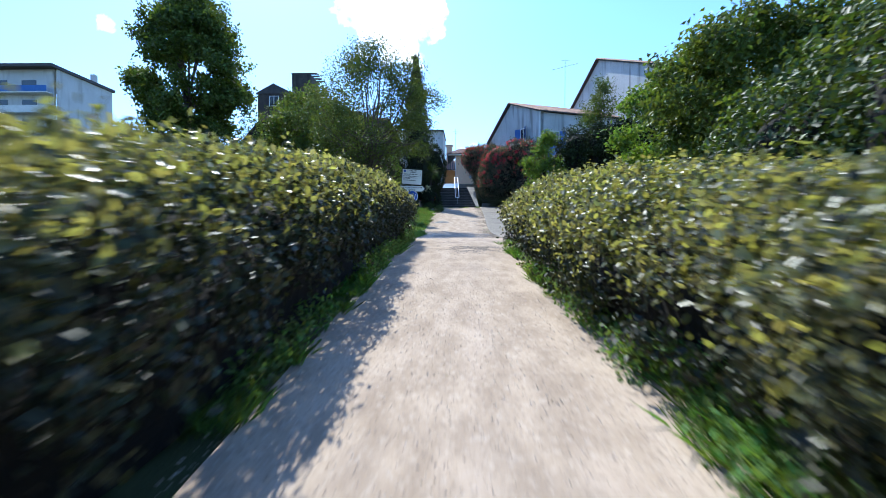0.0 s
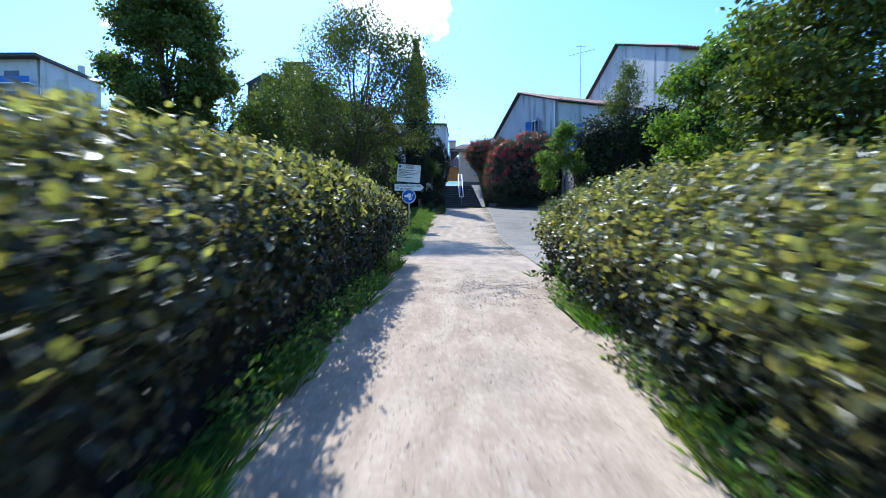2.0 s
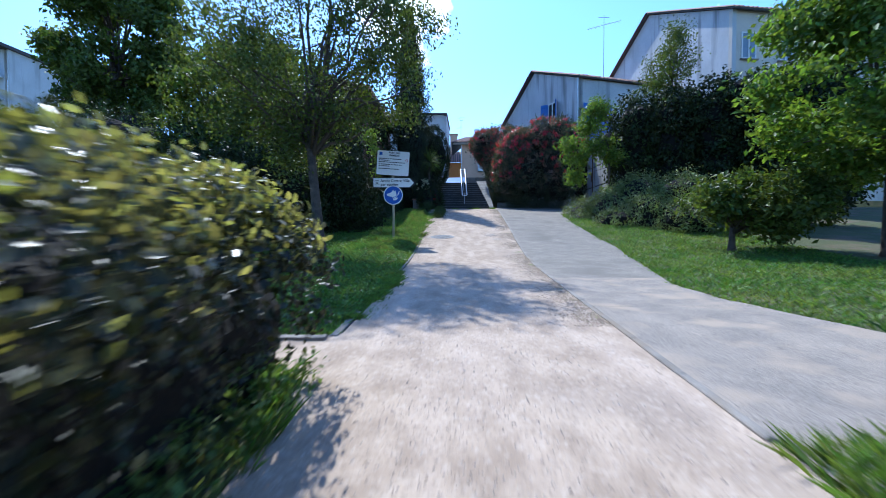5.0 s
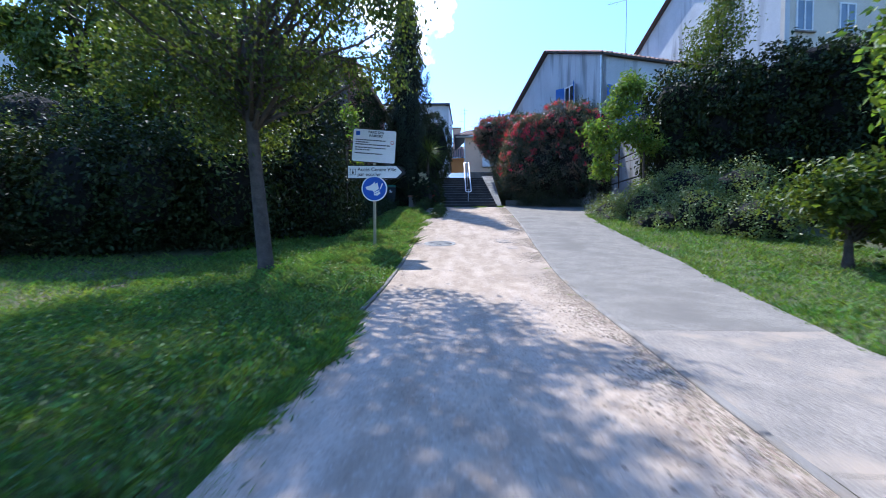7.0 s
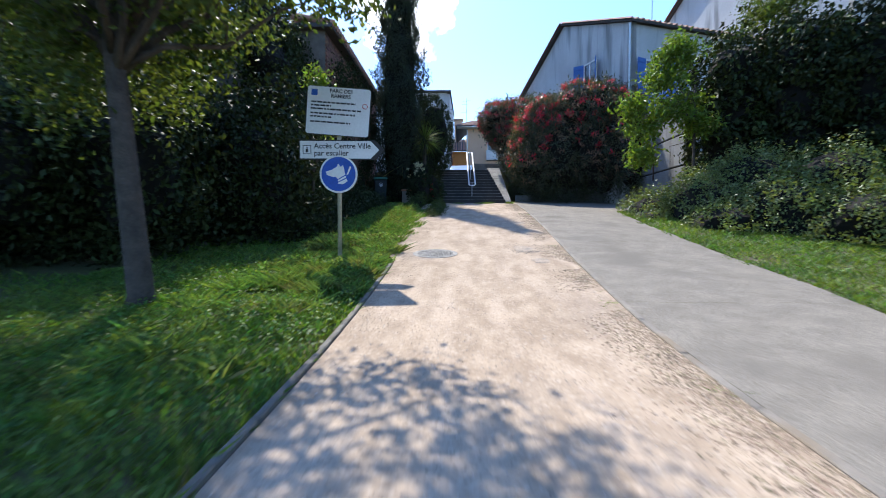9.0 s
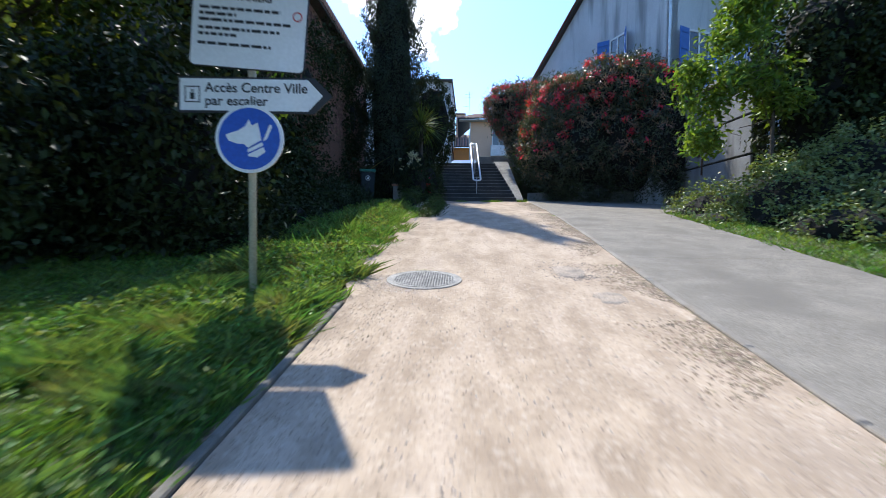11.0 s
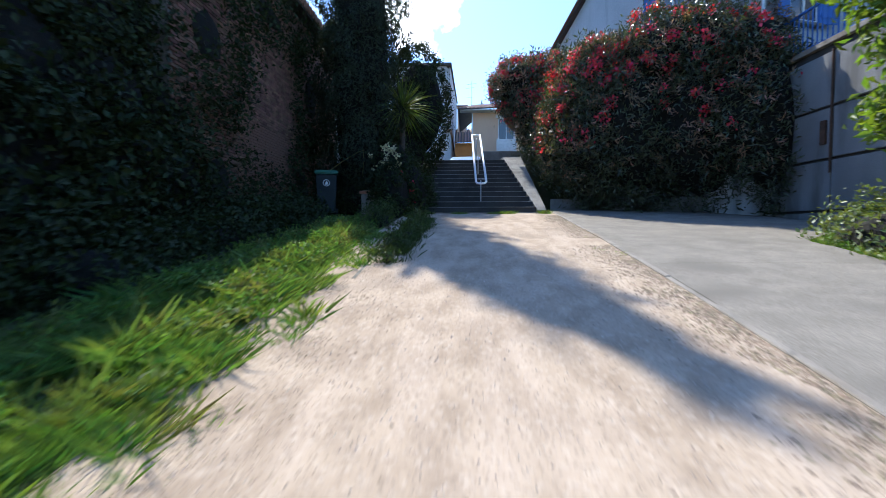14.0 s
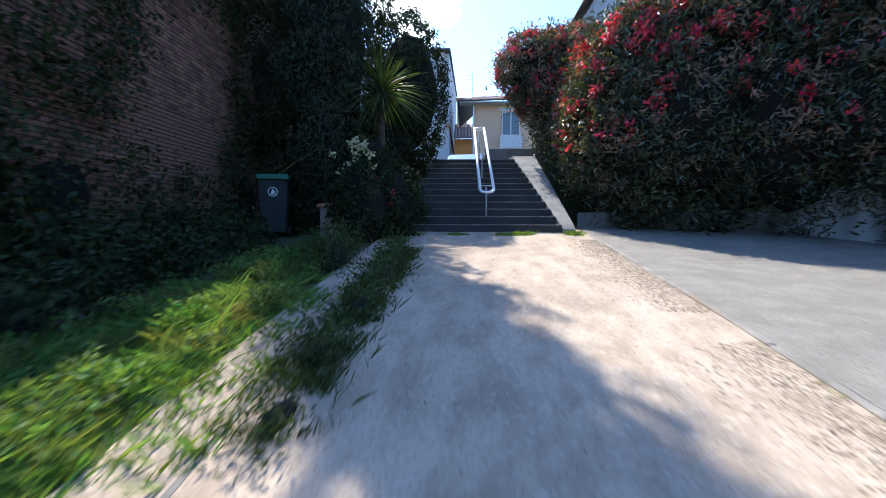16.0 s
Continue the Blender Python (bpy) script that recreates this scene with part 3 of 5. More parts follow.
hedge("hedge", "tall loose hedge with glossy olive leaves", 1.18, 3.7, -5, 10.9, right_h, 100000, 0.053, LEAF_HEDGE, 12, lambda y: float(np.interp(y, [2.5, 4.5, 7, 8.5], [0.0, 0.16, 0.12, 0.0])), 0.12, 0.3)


# ---- green masses on the left ----
def mass(name, label, at, lumps, leaves, leaf, mat, seed, clump=0.3, inner=0.75, width=0.55, droop=0.4, category="shrub", core=0.8, wild=0.8, crest=None, crest_leaves=0, crest_lumps=None):
    """A dense shrub: uneven lumps of leaves over near-black lumps that stand in for the shade inside."""
    root = thing(name, label, category, at)
    pts, nor = lumps_points(lumps, leaves, seed, inner, clump)
    g = np.array([ground(float(p[1]) + at[1]) - at[2] for p in pts]) if len(pts) < 200000 else None
    keep = pts[:, 2] > g
    leaf_cloud("leaves", pts[keep], nor[keep], leaf, mat, root, seed=seed + 1, width=width, droop=droop, wild=wild)
    # Crest leaves get a lighter material, painting sun on the upward faces.
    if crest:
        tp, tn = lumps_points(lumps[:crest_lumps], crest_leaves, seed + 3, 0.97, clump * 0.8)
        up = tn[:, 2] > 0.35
        leaf_cloud("sunlit_leaves", tp[up], tn[up], leaf * 1.15, crest, root, "lighter leaf colour for the sunlit top", seed=seed + 4, width=width, droop=droop, wild=wild)
    # shrunken dark lumps in place of the shade within the shrub
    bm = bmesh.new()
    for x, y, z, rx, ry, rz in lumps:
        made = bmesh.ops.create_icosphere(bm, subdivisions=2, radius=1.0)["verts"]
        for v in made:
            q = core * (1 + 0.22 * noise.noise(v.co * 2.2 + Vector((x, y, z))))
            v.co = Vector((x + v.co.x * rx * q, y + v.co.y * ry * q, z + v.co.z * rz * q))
    tagged(part("shade_core", bm, CORE_SHADE, root), kind="stuff")
    return root


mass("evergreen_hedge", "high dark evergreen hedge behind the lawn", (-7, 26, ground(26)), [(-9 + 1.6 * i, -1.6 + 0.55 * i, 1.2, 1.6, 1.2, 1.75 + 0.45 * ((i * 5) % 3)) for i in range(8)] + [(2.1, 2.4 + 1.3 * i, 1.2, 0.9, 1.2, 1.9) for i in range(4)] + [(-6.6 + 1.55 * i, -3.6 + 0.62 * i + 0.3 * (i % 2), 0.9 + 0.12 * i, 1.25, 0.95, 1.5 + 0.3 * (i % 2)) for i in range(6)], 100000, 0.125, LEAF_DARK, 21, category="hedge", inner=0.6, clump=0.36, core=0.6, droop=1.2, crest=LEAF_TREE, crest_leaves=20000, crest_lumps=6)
mass("ivy_wall_cover", "dark ivy hanging over the brick house", (-5.1, 33.0, ground(32.5)), [(-0.25 * k, -1.2 + 1.2 * i, 1.2 + 1.1 * k, 0.75, 1.1, 1.0) for i in range(3) for k in range(5)], 42000, 0.11, LEAF_DARK, 22, category="ivy")
mass("wall_ivy", "dark ivy creeping over the brick wall", (-4.72, 38.6, 3.2), [(0, -3.2, 1.0, 0.22, 1.6, 1.4), (0, -1.0, 0.6, 0.2, 1.4, 0.9), (0, -3.4, 3.6, 0.25, 1.5, 1.5), (0, 1.6, 1.2, 0.25, 1.3, 1.6), (0, 2.4, 4.0, 0.25, 1.5, 2.0), (0, -0.6, 5.2, 0.22, 2.4, 0.8)], 20000, 0.10, LEAF_DARK, 26, category="ivy", core=0.3, clump=0.35)
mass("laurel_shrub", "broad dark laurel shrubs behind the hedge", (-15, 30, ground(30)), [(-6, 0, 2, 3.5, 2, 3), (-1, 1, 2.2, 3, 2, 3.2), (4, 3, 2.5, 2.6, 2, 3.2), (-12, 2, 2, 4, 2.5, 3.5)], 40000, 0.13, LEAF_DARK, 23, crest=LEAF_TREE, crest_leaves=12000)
mass("laurel_shrub", "sunlit green shrubs before the far houses", (-14, 42, 3.8), [(-8, 0, 3, 4, 2.5, 4.2), (-2, 1, 4, 4, 2.5, 5.6), (4, 2, 4.5, 3.5, 2.5, 6), (-16, 2, 2.5, 5, 3, 3.6), (-24, 4, 2.5, 6, 3, 3.8)], 45000, 0.17, LEAF_TREE, 24)

tree("young_tree", "young broadleaf tree on the lawn beside the path", (-3.8, 23, ground(23)), 4.6, 0.13,
     [l for l in crown_lumps(314, 150, (-0.1, 0, 5.6), (3.7, 2.9, 3.8), 0.4, 0.75) if l[0] < 1.3 or l[2] > 3.9], 38000, 0.1, LEAF_YOUNG, 31, limbs=40, clump=0.36, inner=0.1, clumps=1000, lean=(-0.4, 0))
tree("locust_tree", "tall airy locust tree beyond the shrubs", (-25, 45, 5.7), 10, 0.3,
     crown_lumps(321, 110, (0, 0, 11.2), (6.4, 5, 8.4), 0.9, 1.6), 46000, 0.36, LEAF_TREE, 32, limbs=34, clump=0.62, inner=0.2, clumps=900)
tree("broadleaf_tree", "dark broadleaf tree behind the hedge", (-9.5, 30, ground(30)), 4.5, 0.16,
     crown_lumps(331, 70, (0.6, 0, 5.4), (3.2, 3, 2.8), 0.5, 0.9), 15000, 0.2, LEAF_TREE, 33, limbs=18, clump=0.5, inner=0.1, clumps=600)


def cypress(at, height, radius):
    root = thing("cypress", "tall narrow dark cypress", "tree", at)
    rng = np.random.default_rng(41)
    n = 62000
    z = rng.uniform(0.03, 1, n)
    prof = np.interp(z, [0, 0.08, 0.3, 0.6, 0.85, 1], [0.6, 0.98, 1.0, 0.76, 0.36, 0.03]) * radius
    a = rng.uniform(0, 2 * math.pi, n)
    lump = 1 + 0.18 * np.sin(5 * a + z * 17) + 0.16 * np.sin(3 * a - z * 47)
    r = prof * lump * (1 - rng.exponential(0.12, n).clip(0, 0.8))
    tuft = rng.integers(0, 90, n)
    ta, tz = rng.uniform(0, 2 * math.pi, 90), rng.uniform(0.12, 0.97, 90)
    loose = rng.uniform(0, 1, n) < 0.16
    rise = rng.uniform(0, 1, n)
    spread = rng.normal(0, 0.09, n) * (1 - rise)
    a = np.where(loose, ta[tuft] + spread / np.maximum(prof, 0.2), a)
    z = np.where(loose, tz[tuft] + rise * 0.075, z)
    foot_r = np.interp(tz[tuft], [0, 0.08, 0.3, 0.6, 0.85, 1], [0.6, 0.98, 1.0, 0.76, 0.36, 0.03]) * radius
    r = np.where(loose, foot_r * (0.85 + 0.5 * rise) + 0.05 * rise, r)
    p = np.stack([r * np.cos(a), r * np.sin(a), z * height], 1) + rng.normal(0, 0.05, (n, 3))
    nn = np.stack([np.cos(a), np.sin(a), np.full(n, 0.6)], 1)
    leaf_cloud("foliage", p, nn, 0.12, LEAF_CYPRESS, root, seed=42, width=0.28, droop=-1.6, wild=0.5)
    v, f = tube([(0, 0, -0.1), (0, 0, 2), (0, 0, height * 0.9)], [0.22, 0.18, 0.03], 8)
    mesh_object("trunk", v, f, BARK, root)
    # dark inner tube painting the shade inside the cypress
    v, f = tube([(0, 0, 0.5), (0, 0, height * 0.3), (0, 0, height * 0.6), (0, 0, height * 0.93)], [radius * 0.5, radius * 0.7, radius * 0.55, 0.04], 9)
    mesh_object("shade_core", v, f, CORE_SHADE, root)
    return root


cypress((-3.0, 40.3, ground(40)), 12.6, 1.14)


# ---- brick house on the left ----
def brick_house():
    root = thing("brick_house", "old red brick house with overhanging tiled roof", "house", (-4.75, 39.6, 3.0))
    part("wall", boxed(-6, -0.03, -5.5, 4.4, -0.3, 6.3), MORTAR, root)
    bm = bmesh.new()
    box(bm, -6.5, 0.3, -5.8, 4.7, 6.3, 6.44)
    part("roof", bm, SLATE, root)
    rng = random.Random(5)
    for k in range(44):
        v, f = tube([(-1.2, -5.7 + k * 0.24, 6.75), (0.36, -5.7 + k * 0.24, 6.45)], [0.10, 0.11], 8)
        mesh_object("roof_tile", v, f, TILE, root)
    chimney = part("chimney", boxed(-1.6, -1.0, 0.6, 1.3, 6.4, 8.0, 0.02), BRICK, root)
    part("cap", boxed(-1.7, -0.9, 0.5, 1.4, 8.0, 8.1, 0.02), KERB, chimney)
    unit = bmesh.new()
    box(unit, -0.03, 0.012, 0.0, 0.212, 0.0, 0.052, 0.004)
    me = bpy.data.meshes.new("brick")
    unit.to_mesh(me)
    unit.free()
    me.materials.append(BRICK)
    count = 0
    rest_v, rest_f = [], []
    for row in range(99):
        z = -0.2 + row * 0.065
        for col in range(45):
            y = -5.5 + col * 0.225 + (0.11 if row % 2 else 0) + rng.uniform(-0.006, 0.006)
            if y > 4.15:
                continue
            d = rng.uniform(-0.008, 0.006)
            if 0.9 < z < 2.9 and -3.2 < y < -0.7 and count < 300:
                ob = new("brick", me)
                ob.parent = root
                ob.matrix_basis = pose(d, y, z)
                count += 1
            else:
                b = len(rest_v)
                x = 0.012 + d
                rest_v += [(-0.03, y, z), (x, y, z), (x, y + 0.212, z), (-0.03, y + 0.212, z), (-0.03, y, z + 0.052), (x, y, z + 0.052), (x, y + 0.212, z + 0.052), (-0.03, y + 0.212, z + 0.052)]
                rest_f += [(b + 1, b + 2, b + 6, b + 5), (b, b + 1, b + 5, b + 4), (b + 2, b + 3, b + 7, b + 6), (b + 4, b + 5, b + 6, b + 7), (b, b + 3, b + 2, b + 1)]
    tagged(mesh_object("brickwork", rest_v, rest_f, BRICK, root), kind="stuff")


# ---- steps ----
STEPS, RISE, TREAD, FOOT_Y, FOOT_Z = 12, 0.175, 0.39, 40.05, 3.69
SKEW = -0.55 / 4.2


def stairs():
    root = thing("stairs", "broad flight of twelve dark concrete steps", "stairs", (0, FOOT_Y, FOOT_Z), kind="structure")
    m = Matrix.Identity(4)
    m[0][1] = SKEW
    part("plinth", boxed(-2.6, 2.3, -0.28, 0.0, -0.4, -0.02, 0.015, m=m), KERB, root)
    for i in range(STEPS):
        y = i * TREAD
        depth = TREAD + 0.1 if i < STEPS - 1 else 3.5
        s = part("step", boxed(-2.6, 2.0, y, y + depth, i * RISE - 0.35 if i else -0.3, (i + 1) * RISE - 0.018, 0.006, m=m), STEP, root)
        part("nosing", boxed(-2.6, 2.0, y - 0.012, y + 0.045, (i + 1) * RISE - 0.0185, (i + 1) * RISE, 0.005, m=m), CHEEK, s, "pale strip along the step edge")


stairs()


def cheek_wall():
    """The sloping side wall of the steps."""
    root = thing("stair_side_wall", "sloping pale concrete side wall of the steps", "wall", (0, FOOT_Y, FOOT_Z), kind="structure")
    bm = bmesh.new()
    run, up = STEPS * TREAD, STEPS * RISE
    for dx0, dx1, lift in ((2.0, 2.26, 0.06),):
        prof = ((-0.05, -0.4), (-0.05, lift + 0.02), (0.1, lift + 0.12), (run - 0.1, up + lift + 0.06), (run + 2.5, up + lift + 0.06), (run + 2.5, -0.4))
        a = [bm.verts.new((dx0 + y * SKEW, y, z)) for y, z in prof]
        b = [bm.verts.new((dx1 + y * (SKEW + 0.09), y, z)) for y, z in prof]
        bm.faces.new(a), bm.faces.new(list(reversed(b)))
        for i in range(len(prof)):
            j = (i + 1) % len(prof)
            bm.faces.new((a[j], a[i], b[i], b[j]))
    part("wall", bm, CHEEK, root)
    part("parapet", boxed(0.6, 3.4, 5.6, 5.85, 1.9, 2.62, 0.02), CHEEK, root)


cheek_wall()


def handrail():
    root = thing("handrail", "double bright steel handrail in the middle of the steps", "handrail", (0.31, 40.5, FOOT_Z + 0.93))
    way = Vector((-0.06, 4.5, 2.2))
    for dx, name in ((0.0, "rail"), (0.3, "rail")):
        v, f = tube([Vector((dx, 0, 0)), Vector((dx, 0, 0)) + way], [0.036, 0.036], 10)
        mesh_object(name, v, f, RAILPAINT, root, smooth=True)
    v, f = tube([(0, 0, 0), (0.03, -0.07, -0.05), (0.15, -0.1, -0.07), (0.27, -0.07, -0.05), (0.3, 0, 0)], [0.03] * 5, 10)
    mesh_object("end_bow", v, f, RAILPAINT, root, smooth=True)
    v, f = tube([way, way + Vector((0.15, 0.03, 0.01)), way + Vector((0.3, 0, 0))], [0.03] * 3, 10)
    mesh_object("end_bar", v, f, RAILPAINT, root, smooth=True)
    for q in (0.06, 0.52, 0.97):
        p = way * q + Vector((0.15, 0, -0.06))
        v, f = tube([p, p - Vector((0, 0, 0.95))], [0.022, 0.022], 8)
        post = mesh_object("post", v, f, GALV, root, smooth=True)
        v, f = tube([p + Vector((-0.15, 0, 0.03)), p + Vector((0.15, 0, 0.03))], [0.012, 0.012], 6)
        mesh_object("bracket", v, f, GALV, post)


handrail()


# ---- right side: oleander bed, panel wall, ivy ----
part_wall = thing("bed_wall", "low rough concrete wall of the oleander bed", "wall", (2.6, 41.3, 3.7), turn=-17, kind="structure")
part("wall", boxed(0, 4.9, 0, 0.25, -0.3, 0.45, 0.02), CHEEK, part_wall)

OLE = [(0.75, 0.3, 2.0, 1.4, 1.3, 1.9), (1.9, -0.3, 2.4, 1.6, 1.3, 2.4), (3.3, -1.0, 2.2, 1.4, 1.3, 2.3), (1.0, 0.3, 3.5, 1.45, 1.2, 1.5), (2.5, -0.5, 4.3, 1.5, 1.2, 1.3), (0.0, 1.1, 2.3, 0.8, 1.0, 1.3), (3.8, -1.8, 2.4, 0.9, 1.1, 2.0), (3.4, -1.2, 4.2, 1.1, 1.1, 1.2), (4.2, -2.4, 2.0, 0.8, 0.9, 2.0), (4.0, -2.0, 3.9, 0.8, 0.9, 1.0),
       (0.15, 2.6, 2.7, 0.8, 1.1, 1.4), (0.35, 1.8, 3.3, 0.95, 1.1, 1.5), (0.55, 0.9, 2.6, 1.0, 1.1, 1.9), (0.75, -0.1, 2.1, 1.0, 1.0, 1.9), (1.0, 0.6, 4.0, 1.0, 1.1, 1.1)]


def oleander(label, at, lumps, leaves, flowers, seed, red=4):
    root = mass("oleander", label, at, lumps, leaves, 0.145, LEAF_OLEANDER, seed, clump=0.3, inner=0.8, width=0.25, droop=-0.5, core=0.8, wild=1.15)
    rng = np.random.default_rng(seed + 7)
    c, d = lumps_points(lumps, flowers, seed + 8, 0.98, 0.04, flowers)
    tall = max(l[2] + l[5] for l in lumps)
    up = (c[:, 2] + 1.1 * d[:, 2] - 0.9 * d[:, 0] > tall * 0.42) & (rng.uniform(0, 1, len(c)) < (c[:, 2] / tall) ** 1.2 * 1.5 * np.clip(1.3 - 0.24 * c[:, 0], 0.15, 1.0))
    d = d + np.array((-0.25, 0.35, 0.35))
    c, d = c[up], d[up]
    each = rng.integers(0, len(c), len(c) * 18)
    leaf_cloud("blossom", c[each] + rng.normal(0, 0.065, (len(each), 3)), d[each], 0.082, FLOWER, root, "clusters of red flowers", seed=seed + 9, width=0.9)["kind"] = "stuff"
    # Pale leaf colour on top and left paints in the sunlit flank.
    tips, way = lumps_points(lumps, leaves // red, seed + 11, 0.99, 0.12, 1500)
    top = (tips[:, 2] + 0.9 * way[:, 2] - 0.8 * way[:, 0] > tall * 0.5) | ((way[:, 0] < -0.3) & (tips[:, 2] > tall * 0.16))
    leaf_cloud("sunlit_leaves", tips[top], way[top], 0.14, LEAF_RED, root, "reddish leaves, paled for the sunlit side", seed=seed + 12, width=0.24, droop=-0.2)["kind"] = "stuff"
    return root


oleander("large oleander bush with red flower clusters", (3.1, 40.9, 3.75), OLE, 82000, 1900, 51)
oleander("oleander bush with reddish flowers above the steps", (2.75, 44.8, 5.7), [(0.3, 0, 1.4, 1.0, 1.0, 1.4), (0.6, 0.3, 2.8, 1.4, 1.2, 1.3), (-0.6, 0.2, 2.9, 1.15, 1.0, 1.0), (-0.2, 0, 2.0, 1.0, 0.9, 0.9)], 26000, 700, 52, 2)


def panel_wall():
    """Concrete panel wall with a terrace above."""
    root = thing("panel_wall", "tall retaining wall of grey concrete panels", "wall", (7.5, 34.4, 3.0), kind="structure")
    part("backing", boxed(0.06, 0.4, -0.2, 4.4, -0.5, 4.05), STEP, root)
    for i, (y0, y1) in enumerate(((-0.2, 2.3), (2.33, 4.4))):
        for j in range(4):
            z0 = -0.5 if j == 0 else 0.62 + (j - 1) * 1.08
            z1 = 0.6 + j * 1.08 if j < 3 else 3.9
            part("panel", boxed(0, 0.08, y0, y1, z0 + 0.02, z1 - 0.02, 0.012), PANEL, root)
    part("coping", boxed(-0.04, 0.45, -0.25, 4.45, 4.05, 4.16, 0.015), KERB, root)
    v, f = tube([(-0.03, 2.31, 1.4), (-0.03, 2.31, 3.9)], [0.025, 0.025], 8)
    mesh_object("drain_pipe", v, f, RUST, root)
    part("latch", boxed(-0.05, 0.0, 2.45, 2.6, 2.0, 2.5, 0.01), RUST, root)


panel_wall()
fence = thing("terrace_fence", "blue painted terrace railing on the panel wall", "fence", (7.7, 34.5, 7.17))
for k in range(28):
    part("bar", boxed(-0.012, 0.012, k * 0.15, k * 0.15 + 0.024, 0.0, 0.95), SHUTTER, fence)
part("top_rail", boxed(-0.025, 0.025, -0.03, 4.1, 0.95, 1.0, 0.005), SHUTTER, fence)
part("bottom_rail", boxed(-0.02, 0.02, -0.03, 4.1, 0.08, 0.12), SHUTTER, fence)

mass("ivy_wall", "high wall smothered in dark ivy", (8.8, 31.5, ground(31.5)),
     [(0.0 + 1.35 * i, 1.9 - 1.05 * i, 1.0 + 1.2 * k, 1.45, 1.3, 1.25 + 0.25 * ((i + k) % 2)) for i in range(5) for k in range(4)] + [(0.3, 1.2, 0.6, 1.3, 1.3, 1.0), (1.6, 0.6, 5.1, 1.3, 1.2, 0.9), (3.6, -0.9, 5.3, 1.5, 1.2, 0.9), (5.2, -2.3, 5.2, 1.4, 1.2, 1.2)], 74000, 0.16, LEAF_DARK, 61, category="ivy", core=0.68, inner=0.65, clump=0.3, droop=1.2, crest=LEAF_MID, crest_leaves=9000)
mass("ivy_mound", "bramble and ivy mound spilling onto the drive", (6.6, 31.5, ground(31.5)), [(-1.0, 0.9, -0.1, 0.7, 1.0, 0.5), (-0.1, -1.6, -0.2, 0.8, 1.2, 0.6), (-0.4, 2.0, 0.1, 1.0, 1.4, 0.9), (0.5, 0.2, 0.1, 1.3, 1.5, 1.3), (1.2, -1.8, -0.1, 1.1, 1.5, 1.2), (2.0, -3.4, -0.2, 1.2, 1.3, 0.9), (1.5, -0.2, 0.8, 1.2, 1.3, 1.25), (0.7, 0.9, 0.4, 1.1, 1.3, 1.2), (2.6, -1.6, 0.8, 1.2, 1.3, 1.1)], 52000, 0.085, LEAF_MOUND, 62, category="ivy", clump=0.2)
tree("ash_sapling", "slender sapling with bright feathery leaves", (7.1, 32.7, ground(32.7)), 4.0, 0.045,
     [(-1.8, 0, 3.4, 0.5, 0.5, 0.22), (-1.4, 0, 2.7, 0.6, 0.6, 0.25), (-0.4, 0.1, 3.5, 0.7, 0.6, 0.3), (-1.0, 0, 4.2, 0.6, 0.6, 0.3), (-0.6, 0, 5.0, 0.6, 0.5, 0.35), (-1.5, 0.2, 1.9, 0.5, 0.5, 0.25), (0.1, 0, 2.8, 0.5, 0.5, 0.25), (-0.9, -0.4, 3.1, 0.5, 0.5, 0.25)], 5600, 0.18, LEAF_BRIGHT, 63, limbs=14, inner=0.1, clump=0.28, width=0.38)
tree("ash_sapling", "bright sapling leaning out of the dark hedge", (-3.6, 28.9, ground(28.9)), 2.6, 0.035,
     [(0.3, 0, 2.3, 0.2, 0.25, 0.2), (0.25, 0.1, 3.0, 0.22, 0.25, 0.25), (0.1, 0, 3.7, 0.22, 0.25, 0.25)], 560, 0.13, LEAF_BRIGHT, 68, limbs=7, inner=0.1, clump=0.25, width=0.4)
tree("ash_sapling", "sapling rising above the ivy wall", (10.3, 33.5, ground(33)), 6.5, 0.07,
     [(0, 0, 7.4, 1.1, 1.0, 0.9), (0.3, 0, 8.6, 0.7, 0.7, 0.8), (-0.6, 0, 6.4, 0.9, 0.9, 0.7)], 5200, 0.14, LEAF_TREE, 64, limbs=9, inner=0.1, clump=0.35, width=0.4)
tree("small_tree", "low spreading dark shrubby tree on the lawn", (7.6, 23.5, ground(23.5)), 0.75, 0.09,
     crown_lumps(651, 60, (0.9, 0, 1.35), (2.3, 1.7, 1.05), 0.3, 0.55), 15000, 0.15, LEAF_TREE, 65, limbs=12, clumps=300, clump=0.28)
tree("broadleaf_tree", "bright green leafy tree beside the drive", (11.0, 22.5, ground(22.5)), 3.6, 0.16,
     crown_lumps(661, 90, (0, 0, 4.9), (3.5, 3, 3.8), 0.45, 0.8), 30000, 0.19, LEAF_BRIGHT, 66, limbs=20, clump=0.4, inner=0.1, clumps=700)
tree("broadleaf_tree", "dense green tree behind the path hedge", (9.4, 15, ground(15)), 3.0, 0.16,
     crown_lumps(671, 110, (0.4, -0.4, 4.2), (4.2, 3.2, 3.1), 0.45, 0.85), 44000, 0.18, LEAF_TREE, 67, limbs=20, clump=0.4, inner=0.2, clumps=900)
mass("thicket", "dense dark shrub thicket behind the path hedge", (6.0, 7.5, ground(7.5)), [(0, -5, 1.4, 1.6, 2.2, 1.7), (0.6, -2, 1.7, 1.8, 2.0, 2.0), (0.8, 1.2, 1.6, 1.7, 2.2, 1.9), (1.8, -4, 2.6, 1.8, 2.2, 2.0), (2.0, 0, 2.8, 2.0, 2.2, 2.0)], 46000, 0.13, LEAF_MID, 68, clump=0.4, inner=0.65, crest=LEAF_TREE, crest_leaves=14000)


